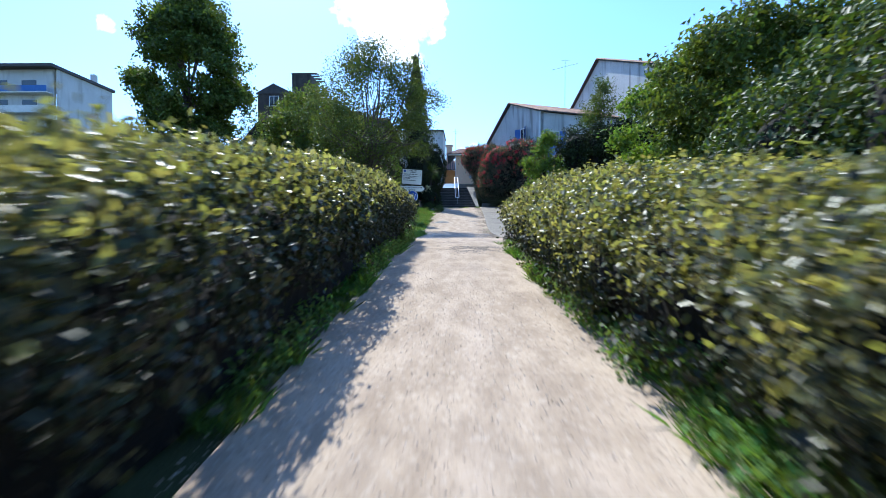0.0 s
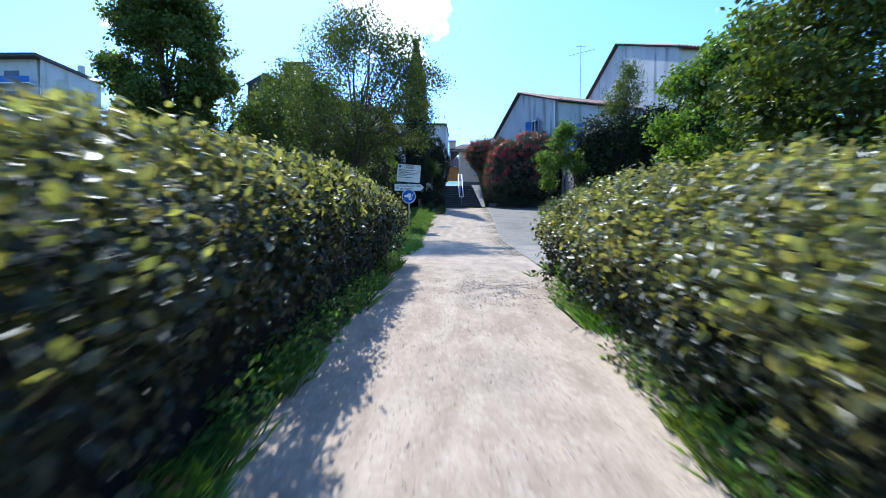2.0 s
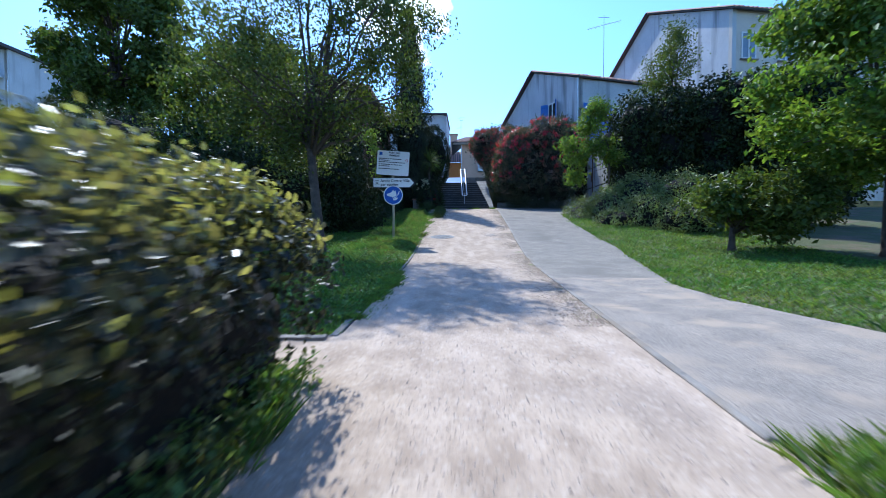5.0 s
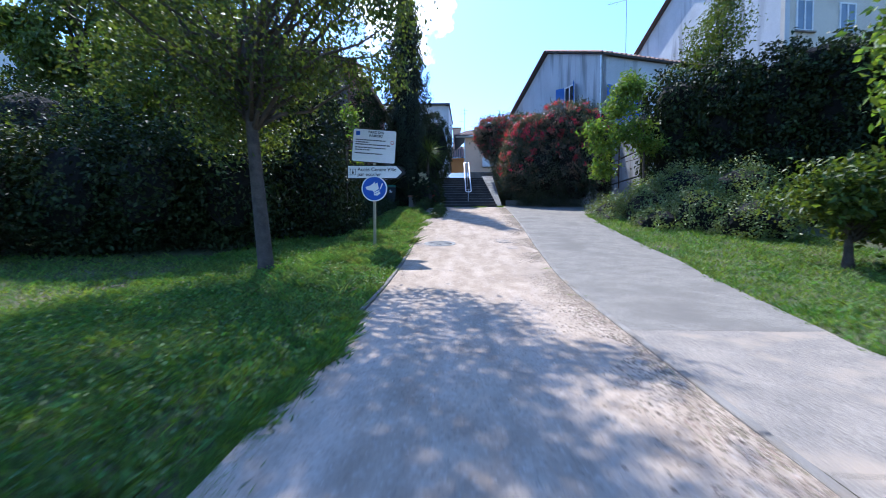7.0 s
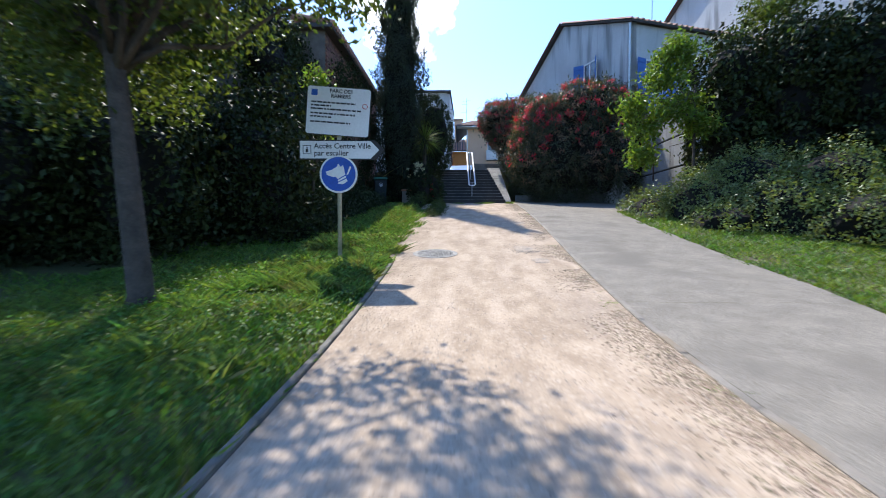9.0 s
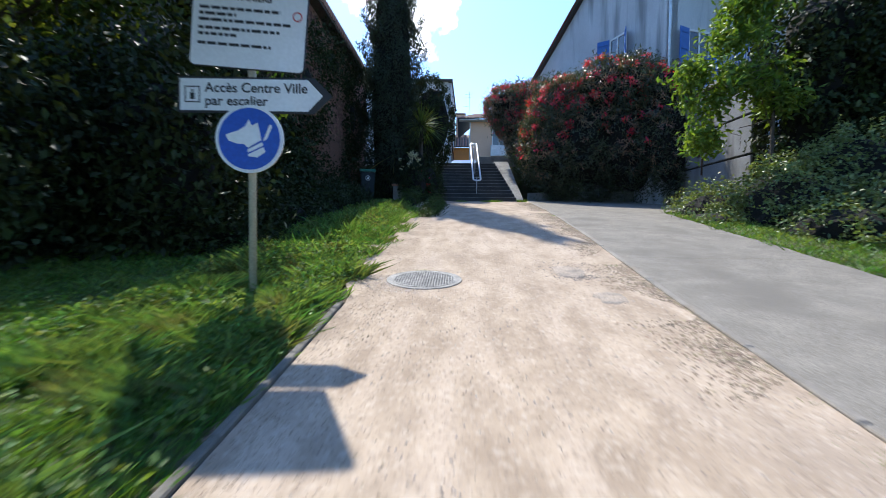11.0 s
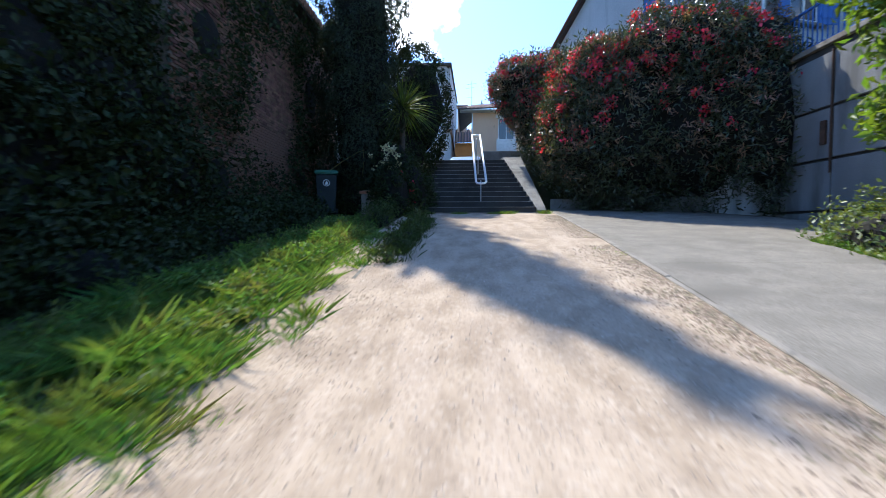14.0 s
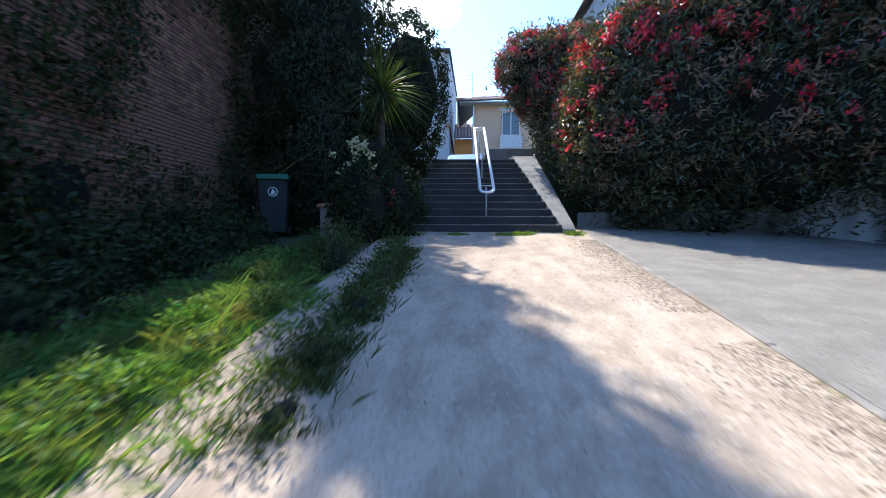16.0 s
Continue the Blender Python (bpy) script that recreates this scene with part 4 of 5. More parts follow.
# ---- houses ----
def wall_panel(bm, a, b, z0, tops, thick=0.25):
    """An upright wall between plan points a and b; tops are (fraction, z) along it."""
    a, b = Vector((*a, 0)), Vector((*b, 0))
    side = Vector((-(b - a).y, (b - a).x, 0)).normalized() * thick
    pts = [a + (b - a) * q for q, _ in tops]
    fr = [bm.verts.new((a.x, a.y, z0))] + [bm.verts.new((p.x, p.y, z)) for p, (_, z) in zip(pts, tops)] + [bm.verts.new((b.x, b.y, z0))]
    bk = [bm.verts.new(v.co + side) for v in fr]
    bm.faces.new(fr), bm.faces.new(list(reversed(bk)))
    for i in range(len(fr)):
        j = (i + 1) % len(fr)
        bm.faces.new((fr[j], fr[i], bk[i], bk[j]))
    return bm


def roof_slope(parent, a, b, c, d, spacing=0.28):
    """Rows of half-round clay tiles on the slope a-b (eave) to d-c (ridge)."""
    a, b, c, d = (Vector(p) for p in (a, b, c, d))
    n = max(2, int((b - a).length / spacing))
    nor = (b - a).cross(d - a).normalized()
    if nor.z < 0:
        nor = -nor
    v, f = [], []
    for i in range(n + 1):
        p, q = a.lerp(b, i / n), d.lerp(c, i / n)
        steps = max(2, int((q - p).length / 0.4))
        first = len(v)
        for k in range(steps + 1):
            o = p.lerp(q, k / steps) + nor * (0.03 + 0.02 * ((i * 7 + k * 3) % 3) * 0.4)
            side = (b - a).normalized() * spacing * 0.34
            v += [o - side, o + nor * 0.075, o + side]
        for k in range(steps):
            j = first + k * 3
            f += [(j, j + 1, j + 4, j + 3), (j + 1, j + 2, j + 5, j + 4)]
        f.append((first, first + 1, first + 2))
    bm = bmesh.new()
    vs = [bm.verts.new(p + nor * h) for h in (-0.06, 0.03) for p in (a, b, c, d)]
    for q in ((0, 1, 2, 3), (4, 5, 6, 7), (0, 1, 5, 4), (1, 2, 6, 5), (2, 3, 7, 6), (3, 0, 4, 7)):
        bm.faces.new([vs[i] for i in q])
    roof = part("roof", bm, SLATE, parent)
    tagged(mesh_object("roof_tiles", v, f, TILE, roof, "weathered clay tiles"), kind="stuff")
    return roof


def window(parent, at, turn, w, h, shutters=None, name="window", glazing=GLASS):
    """A window set in a wall face at its lower middle; its face looks along local -y."""
    m = pose(*at, 0, 0, turn)
    frame_bm = bmesh.new()
    for x0, x1, z0, z1 in ((-w / 2, -w / 2 + 0.07, 0, h), (w / 2 - 0.07, w / 2, 0, h), (-w / 2 + 0.07, w / 2 - 0.07, h - 0.07, h), (-w / 2 + 0.07, w / 2 - 0.07, 0, 0.07), (-0.035, 0.035, 0.07, h - 0.07)):
        box(frame_bm, x0, x1, -0.05, 0.03, z0, z1, m=m)
    fr = part(name, frame_bm, FRAME, parent)
    part("pane", boxed(-w / 2 + 0.07, w / 2 - 0.07, -0.02, 0.0, 0.07, h - 0.07, m=m), glazing, fr)
    part("sill", boxed(-w / 2 - 0.08, w / 2 + 0.08, -0.14, 0.0, -0.07, -0.002, m=m), KERB, fr)
    if shutters:
        for s in (-1, 1):
            mm = m @ pose(s * w / 2, -0.06, 0, 0, 0, s * shutters)
            bm = bmesh.new()
            x0, x1 = (0, w / 2) if s > 0 else (-w / 2, 0)
            box(bm, x0, x1, -0.03, 0.0, 0, h, m=mm)
            for k in range(3):
                box(bm, x0 + 0.03, x1 - 0.03, -0.055, -0.03, 0.15 + k * (h - 0.35) / 2, 0.25 + k * (h - 0.35) / 2, m=mm)
            part("shutter", bm, SHUTTER, fr)
    return fr


def house_a():
    """Gabled house with blue shutters; its gable looks to the path."""
    root = thing("house", "weathered grey plaster house with blue shutters", "house", (0, 0, 0))
    near, apex, far = Vector((7.15, 38.5)), Vector((5.33, 43.5)), Vector((3.75, 47.9))
    span = (far - near).length
    q = (apex - near).length / span
    bm = bmesh.new()
    wall_panel(bm, far, near, 3.5, [(0, 10.55), (1 - q, 13.2), (1, 11.3)])
    part("gable_wall", bm, PLASTER_A, root)
    across = Vector((0.94, 0.34)) * 8.5
    bm = bmesh.new()
    wall_panel(bm, near, near + across, 3.5, [(0, 11.25), (1, 11.25)])
    part("front_wall", bm, PLASTER_A, root)
    e = Vector((0.34, -0.94)) * 0.25
    s = -across.normalized() * 0.18
    def P(p, z):
        return (p.x, p.y, z)
    roof_slope(root, P(near + e + s, 11.3), P(near + across + e, 11.3), P(apex + across, 13.3), P(apex + s, 13.3))
    roof_slope(root, P(far + s - e, 10.5), P(far + across - e, 10.5), P(apex + across, 13.3), P(apex + s, 13.3))
    way = (near - far).normalized()
    turn = math.degrees(math.atan2(way.y, way.x))
    out = Vector((-across.y, across.x)).normalized()
    w = near - way * 2.85
    window(root, (w.x - 0.02, w.y, 9.15), turn, 1.0, 1.4, -35)
    w = near + across * 0.14
    window(root, (w.x, w.y - 0.02, 8.3), math.degrees(math.atan2(across.y, across.x)), 1.0, 1.5, -12)
    pipe = near + Vector((-0.1, -0.12))
    v, f = tube([(pipe.x, pipe.y, 5.4), (pipe.x, pipe.y, 11.2)], [0.05, 0.05], 8)
    mesh_object("rain_pipe", v, f, GALV, root)
    v, f = tube([(10.7, 45.5, 12.2), (10.7, 45.5, 18.0)], [0.03, 0.02], 6)
    mast = mesh_object("antenna", v, f, GALV, root, "roof antenna mast")
    v, f = tube([(9.5, 45.5, 17.0), (11.9, 45.5, 17.6)], [0.015, 0.015], 5)
    for k in range(9):
        x = 9.6 + k * 0.28
        tube([(x, 45.2, 17.02 + k * 0.07), (x, 45.8, 17.02 + k * 0.07)], [0.01, 0.01], 4, v, f)
    tube([(10.3, 45.5, 17.85), (11.1, 45.5, 17.85)], [0.02, 0.02], 5, v, f)
    mesh_object("aerial", v, f, GALV, mast)


house_a()


def house_b():
    root = thing("house", "tall cream plaster house with a tiled gable roof", "house", (0, 0, 0))
    near, apex, far = Vector((15.0, 36.8)), Vector((13.6, 44.6)), Vector((12.3, 52.0))
    span = (far - near).length
    q = (apex - near).length / span
    bm = bmesh.new()
    wall_panel(bm, far, near, 4.0, [(0, 13.6), (1 - q, 17.55), (1, 14.35)])
    part("gable_wall", bm, PLASTER_A, root)
    across = Vector((0.984, 0.178)) * 12
    bm = bmesh.new()
    wall_panel(bm, near, near + across, 4.0, [(0, 14.3), (1, 14.3)])
    part("front_wall", bm, PLASTER_B, root, "warm cream plaster front")
    e, s = Vector((0.178, -0.984)) * 0.35, -across.normalized() * 0.2
    def P(p, z):
        return (p.x, p.y, z)
    roof_slope(root, P(near + e + s, 14.3), P(near + across + e, 14.3), P(apex + across, 17.65), P(apex + s, 17.65))
    roof_slope(root, P(far + s, 13.6), P(far + across, 13.6), P(apex + across, 17.65), P(apex + s, 17.65))
    turn = math.degrees(math.atan2(across.y, across.x))
    for k, (d, z) in enumerate(((1.0, 11.7), (3.3, 11.7), (1.0, 8.3), (3.3, 8.3), (6.0, 11.7))):
        p = near + across.normalized() * d
        window(root, (p.x, p.y - 0.02, z), turn, 0.9, 1.45, glazing=GREYSHUTTER)
    p = near + across.normalized() * 1.2
    part("awning", boxed(-0.9, 2.6, -0.9, 0, 0, 0.08, m=pose(p.x, p.y, 10.3, 12, 0, turn)), TILE, root)
    w = far.lerp(near, 0.62)
    way = (near - far).normalized()
    window(root, (w.x - 0.02, w.y, 11.2), math.degrees(math.atan2(way.y, way.x)), 0.5, 0.9)


house_b()


def white_house():
    root = thing("house", "white plaster house along the upper street", "house", (-1.35, 60.3, 5.7))
    part("front_wall", boxed(-8, 0, 0, 0.3, 0, 8.85), PLASTER_W, root)
    bm = bmesh.new()
    wall_panel(bm, (0, 24), (0, 0.3), 0, [(0, 12.4), (1, 8.85)])
    part("side_wall", bm, PLASTER_W, root)
    bm = bmesh.new()
    vs = [bm.verts.new(c) for c in ((-8.3, -0.3, 8.85), (0.35, -0.3, 8.85), (0.35, 24, 12.4), (-8.3, 24, 12.4), (-8.3, -0.3, 9.0), (0.35, -0.3, 9.0), (0.35, 24, 12.55), (-8.3, 24, 12.55))]
    for q in ((0, 1, 2, 3), (4, 5, 6, 7), (0, 1, 5, 4), (1, 2, 6, 5), (2, 3, 7, 6), (3, 0, 4, 7)):
        bm.faces.new([vs[i] for i in q])
    part("roof", bm, SLATE, root)
    part("ledge", boxed(0.0, 0.35, 0, 22, 4.3, 4.5), TILE, root)
    for y, z in ((4, 5.6), (9, 6.4), (15, 7.2), (4, 1.6)):
        part("window", boxed(-0.02, 0.03, y, y + 1.0, z, z + 1.5), GLASS, root)


white_house()


def pink_house():
    root = thing("house", "salmon plaster house with tiled hip roof", "house", (0.55, 63.1, 5.7))
    part("front_wall", boxed(0, 9, 0, 0.3, 0, 6.5), PLASTER_P, root)
    part("side_wall", boxed(0, 0.3, 0.3, 8, 0, 6.5), PLASTER_P, root)
    roof_slope(root, (-1.1, -0.9, 6.35), (9.5, -0.9, 6.6), (9.5, 4, 8.0), (0.5, 4, 7.8))
    roof_slope(root, (-1.1, 8, 6.4), (-1.1, -0.9, 6.35), (0.5, 4, 7.8), (0.5, 8, 7.8))
    part("soffit", boxed(-1.0, 9.4, -0.85, 0, 6.25, 6.33), FRAME, root)
    window(root, (2.5, -0.02, 3.3), 0, 1.25, 2.5)
    part("surround", boxed(1.7, 3.3, -0.04, -0.004, 5.85, 6.1), FRAME, root)
    part("balcony_rail", boxed(1.75, 3.25, -0.35, -0.3, 3.3, 4.2), GALV, root)
    part("rain_pipe", boxed(-0.08, 0.0, -0.1, -0.02, 0, 6.2), GALV, root)


pink_house()
low = thing("house", "low orange plaster house with tiled roof", "house", (-1.8, 74, 5.7))
part("front_wall", boxed(0, 4.5, 0, 0.3, 0, 5.9), PLASTER_O, low)
roof_slope(low, (-0.3, -0.5, 5.9), (5.0, -0.5, 5.9), (5.0, 4, 8.0), (-0.3, 4, 8.0))
chimney = part("chimney", boxed(0.9, 1.9, 3.0, 3.9, 7.0, 10.2, 0.02), PLASTER_P, low)
part("cap", boxed(0.8, 2.0, 2.9, 4.0, 10.2, 10.35, 0.02), TILE, chimney)
v, f = tube([(2.4, 3.4, 7.5), (2.4, 3.4, 13.0)], [0.03, 0.02], 6)
for k, z in enumerate((12.6, 12.2, 11.2)):
    tube([(1.9 - 0.1 * k, 3.4, z), (2.9 - 0.2 * k, 3.4, z + 0.1)], [0.018, 0.018], 5, v, f)
mesh_object("antenna", v, f, GALV, low, "thin roof antenna")


def far_block():
    root = thing("apartment_building", "white apartment building with balconies, far beyond the shrubs", "building", (-67.5, 80, 5.7))
    part("front_wall", boxed(-22, 0, 0, 0.4, 0, 24.0), PLASTER_W, root)
    bm = bmesh.new()
    wall_panel(bm, (0.4, 13), (0.4, 0), 0, [(0, 24.0), (1, 24.0)])
    part("side_wall", bm, PLASTER_W, root)
    bm = bmesh.new()
    box(bm, -22.4, 1.0, -1.6, 13.4, 24.0, 24.5)
    part("roof", bm, SLATE, root)
    for k in range(3):
        z = 19.9 - k * 3.3
        b = part("balcony", boxed(-22, -0.1, -1.5, 0, z - 0.2, z), FRAME, root)
        part("rail", boxed(-22, -0.1, -1.5, -1.4, z + 0.05, z + 1.0), SHUTTER if k == 0 else FRAME, b)
        for i in range(4):
            part("window", boxed(-20.5 + i * 5, -18 + i * 5, -0.06, 0.0, z + 0.1, z + 2.3), GLASS, root)
    part("chimney", boxed(-0.6, 0.2, 9, 9.8, 24.5, 26.2), PLASTER_W, root)


far_block()


def far_house():
    root = thing("house", "dark gabled house behind the shrubs", "house", (-22.5, 60, 5.7))
    part("wall", boxed(-2, 2.2, 0, 5, 0, 13.6), TIMBER, root)
    bm = bmesh.new()
    wall_panel(bm, (-2.2, -0.1), (2.4, -0.1), 13.6, [(0, 13.7), (0.48, 14.9), (1, 13.7)], 5.3)
    part("roof", bm, SLATE, root)
    window(root, (0.1, -0.12, 12.0), 0, 1.2, 1.3)
    part("tower", boxed(2.2, 4.6, 0.5, 4, 0, 16.2), TIMBER, root)
    for k in range(4):
        part("beam", boxed(2.1, 5.4, 0.6 + k, 0.75 + k, 16.2, 16.4), BARK, root)


far_house()


# ---- sign post ----
def text_part(name, words, size, at, parent, mat, thick=0.004, align="CENTER", bold=0.0):
    cu = bpy.data.curves.new(name, "FONT")
    cu.body, cu.size, cu.align_x, cu.align_y, cu.extrude, cu.offset = words, size, align, "CENTER", thick, bold
    tmp = bpy.data.objects.new(name, cu)
    me = bpy.data.meshes.new_from_object(tmp)
    bpy.data.objects.remove(tmp)
    me.materials.append(mat)
    ob = new(name, me)
    ob.parent = parent
    ob.matrix_basis = Matrix.Translation(at) @ pose(0, 0, 0, 90, 0, 0)
    return ob


def rounded_plate(w, h, r, y0, y1, seg=5, cx=0.0, cz=0.0):
    bm = bmesh.new()
    ring = []
    for qx, qz, a0 in ((1, 1, 0), (-1, 1, 90), (-1, -1, 180), (1, -1, 270)):
        for k in range(seg + 1):
            a = radians(a0 + 90 * k / seg)
            ring.append((cx + qx * (w / 2 - r) + r * math.cos(a), cz + qz * (h / 2 - r) + r * math.sin(a)))
    return outline_plate(ring, y0, y1, bm)


def outline_plate(ring, y0, y1, bm=None):
    bm = bm or bmesh.new()
    a = [bm.verts.new((x, y0, z)) for x, z in ring]
    b = [bm.verts.new((x, y1, z)) for x, z in ring]
    bm.faces.new(a), bm.faces.new(list(reversed(b)))
    for i in range(len(ring)):
        j = (i + 1) % len(ring)
        bm.faces.new((a[j], a[i], b[i], b[j]))
    return bm


def disc_ring(r, n=40, cx=0.0, cz=0.0):
    return [(cx + r * math.cos(2 * math.pi * k / n), cz + r * math.sin(2 * math.pi * k / n)) for k in range(n)]


def sign_post():
    root = thing("sign_post", "cream pole with park rules panel, arrow sign and blue dog sign", "sign", (-2.14, 25.65, ground(25.65)), turn=3)
    v, f = tube([(0, 0, -0.3), (0, 0, 2.85)], [0.036, 0.036], 14)
    mesh_object("pole", v, f, POLE, root, smooth=True)
    board = part("rules_panel", rounded_plate(1.06, 0.8, 0.05, -0.065, -0.045, cz=2.52), BLACK, root)
    part("face", rounded_plate(1.045, 0.785, 0.045, -0.070, -0.064, cz=2.52), WHITE, board, "white panel face")
    board.matrix_basis = Matrix.Translation((0, 0, 2.52)) @ pose(0, 0, 0, 0, 4, 0) @ Matrix.Translation((0, 0, -2.52))
    text_part("title", "PARC DES", 0.085, (0.03, -0.071, 2.85), board, BLACK, bold=0.002)
    text_part("title", "RAMIERS", 0.085, (0.03, -0.071, 2.765), board, BLACK, bold=0.002)
    part("emblem", boxed(-0.46, -0.36, -0.074, -0.069, 2.76, 2.86), BLUEINK, board)
    part("emblem", outline_plate(disc_ring(0.045, 24, 0.44, 2.63), -0.074, -0.069), REDINK, board)
    part("emblem", outline_plate(disc_ring(0.033, 24, 0.44, 2.63), -0.0755, -0.0735), WHITE, board)
    for k, (w, z) in enumerate(((0.62, 2.655), (0.28, 2.60), (0.7, 2.545), (0.62, 2.47), (0.3, 2.415), (0.56, 2.33))):
        bm = bmesh.new()
        x = -0.46
        rng = random.Random(k)
        while x < -0.46 + w * 1.2:
            step = rng.uniform(0.03, 0.1)
            box(bm, x, min(x + step, -0.46 + w * 1.2), -0.0735, -0.0695, z - 0.013, z + 0.013)
            x += step + 0.015
        part("text_line", bm, BLACK, board)
    ring = [(-0.66, 1.72), (0.60, 1.72), (0.77, 1.885), (0.60, 2.05), (-0.66, 2.05)]
    arrow = part("arrow_sign", outline_plate(ring, -0.065, -0.045), BLACK, root)
    ring = [(-0.64, 1.74), (0.54, 1.74), (0.68, 1.885), (0.54, 2.03), (-0.64, 2.03)]
    part("face", outline_plate(ring, -0.070, -0.0645), WHITE, arrow, "white arrow face")
    text_part("words", "Acc\u00e8s Centre Ville", 0.125, (-0.41, -0.071, 1.945), arrow, BLACK, align="LEFT", bold=0.0015)
    text_part("words", "par escalier", 0.125, (-0.41, -0.071, 1.825), arrow, BLACK, align="LEFT", bold=0.0015)
    bm = bmesh.new()
    for a in ((-0.52, -0.38, 1.81, 1.82), (-0.52, -0.38, 1.95, 1.96), (-0.52, -0.51, 1.82, 1.95), (-0.39, -0.38, 1.82, 1.95), (-0.47, -0.43, 1.84, 1.90), (-0.46, -0.44, 1.905, 1.93)):
        box(bm, a[0] - 0.075, a[1] - 0.075, -0.0735, -0.0695, a[2], a[3])
    part("pictogram", bm, BLACK, arrow)
    disc = part("disc_sign", outline_plate(disc_ring(0.315, 48, 0, 1.48), -0.075, -0.05), WHITE, root, "white rim of the round sign")
    part("blue_face", outline_plate(disc_ring(0.285, 48, 0, 1.48), -0.080, -0.0745), BLUE, disc, "blue round face")
    head = [(-0.216, 0.036), (-0.10, 0.075), (-0.035, 0.115), (0.0, 0.175), (0.027, 0.12), (0.078, 0.15), (0.1, 0.06), (0.112, -0.01), (-0.01, -0.083), (-0.046, -0.05), (-0.12, -0.044), (-0.19, -0.02)]
    part("dog_head", outline_plate([(x, 1.48 + z) for x, z in head], -0.085, -0.0795), WHITE, disc, "white dog head shape")
    part("collar", outline_plate([(x, 1.48 + z) for x, z in ((0.119, -0.03), (0.13, -0.06), (-0.008, -0.128), (-0.013, -0.1))], -0.085, -0.0795), WHITE, disc)
    part("neck", outline_plate([(x, 1.48 + z) for x, z in ((0.134, -0.075), (0.15, -0.12), (0.075, -0.172), (-0.008, -0.162), (-0.008, -0.143))], -0.085, -0.0795), WHITE, disc)
    part("leash", outline_plate([(x, 1.48 + z) for x, z in ((0.13, -0.02), (0.165, 0.0), (0.212, 0.11), (0.205, 0.135), (0.185, 0.12))], -0.085, -0.0795), WHITE, disc)
    for z in (1.48, 1.885, 2.3, 2.75):
        bm = bmesh.new()
        box(bm, -0.06, 0.06, -0.047, 0.05, z - 0.02, z + 0.02, 0.006)
        part("clamp", bm, GALV, root)


sign_post()


def manhole():
    y, x = 26.35, -0.55
    slope = math.degrees(math.atan2(ground(y + 0.5) - ground(y - 0.5), 1.0))
    root = thing("manhole_cover", "round ribbed cast iron manhole cover half buried in the gravel", "manhole", (x, y, ground(y) - 0.006))
    root.matrix_world = pose(x, y, ground(y) - 0.006, slope, 0, 0)
    bm = bmesh.new()
    bmesh.ops.create_cone(bm, cap_ends=True, segments=40, radius1=0.42, radius2=0.41, depth=0.055)
    part("frame", bm, IRON, root, smooth=False)
    lid = bmesh.new()
    bmesh.ops.create_cone(lid, cap_ends=True, segments=40, radius1=0.355, radius2=0.35, depth=0.062)
    cover = part("cover", lid, IRON, root)
    bm = bmesh.new()
    for k in range(-11, 12):
        half = math.sqrt(max(0.0, 0.33 ** 2 - (k * 0.028) ** 2))
        n = int(half / 0.018)
        for j in range(-n, n + 1):
            if (j + k) % 2 == 0:
                box(bm, k * 0.028 - 0.009, k * 0.028 + 0.009, j * 0.018 - 0.0065, j * 0.018 + 0.0065, 0.029, 0.035)
    part("ribs", bm, IRON, cover)


manhole()


def wheelie_bin():
    root = thing("wheelie_bin", "dark wheeled refuse bin with a green lid", "bin", (-3.75, 39.3, ground(39.3)), turn=14)
    bm = bmesh.new()
    for v in bmesh.ops.create_cube(bm, size=1.0)["verts"]:
        q = 1.0 if v.co.z > 0 else 0.8
        v.co = Vector((v.co.x * 0.54 * q, v.co.y * 0.56 * q, 0.08 + (v.co.z + 0.5) * 1.0))
    bmesh.ops.bevel(bm, geom=list(bm.edges), offset=0.03, segments=2, affect="EDGES")
    body = part("body", bm, BIN, root)
    part("emblem", outline_plate(disc_ring(0.09, 24, 0, 0.86), -0.275, -0.262), WHITE, body, "white printed emblem")
    part("emblem", outline_plate(disc_ring(0.075, 24, 0, 0.86), -0.278, -0.274), BIN, body)
    part("emblem", outline_plate([(-0.04, 0.81), (0.03, 0.81), (0.045, 0.86), (0.0, 0.92), (-0.02, 0.87)], -0.281, -0.277), WHITE, body)
    lid = bmesh.new()
    for v in bmesh.ops.create_cube(lid, size=1.0)["verts"]:
        v.co = Vector((v.co.x * 0.6, v.co.y * 0.64, 1.10 + (v.co.z + 0.5) * (0.09 if v.co.y < 0 else 0.13)))
    bmesh.ops.bevel(lid, geom=list(lid.edges), offset=0.025, segments=2, affect="EDGES")
    part("lid", lid, LID, root, "green plastic lid")
    v, f = tube([(-0.24, 0.34, 1.12), (0.24, 0.34, 1.12)], [0.018, 0.018], 8)
    mesh_object("handle", v, f, BIN, root)
    for s in (-1, 1):
        v, f = tube([(s * 0.22, 0.22, 0.1), (s * 0.28, 0.22, 0.1)], [0.1, 0.1], 16)
        mesh_object("wheel", v, f, RUBBER, root)


wheelie_bin()


def planter():
    root = thing("planter", "pale trough planter with a terracotta rim", "planter", (-2.3, 39.0, ground(39.0)), turn=-6)
    part("trough", boxed(-0.38, 0.38, -0.25, 0.25, -0.1, 0.58, 0.03), KERB, root)
    part("rim", boxed(-0.42, 0.42, -0.29, 0.29, 0.58, 0.65, 0.02), TERRACOTTA, root, "terracotta rim")
    part("soil", boxed(-0.36, 0.36, -0.23, 0.23, 0.64, 0.66), DIRT, root)


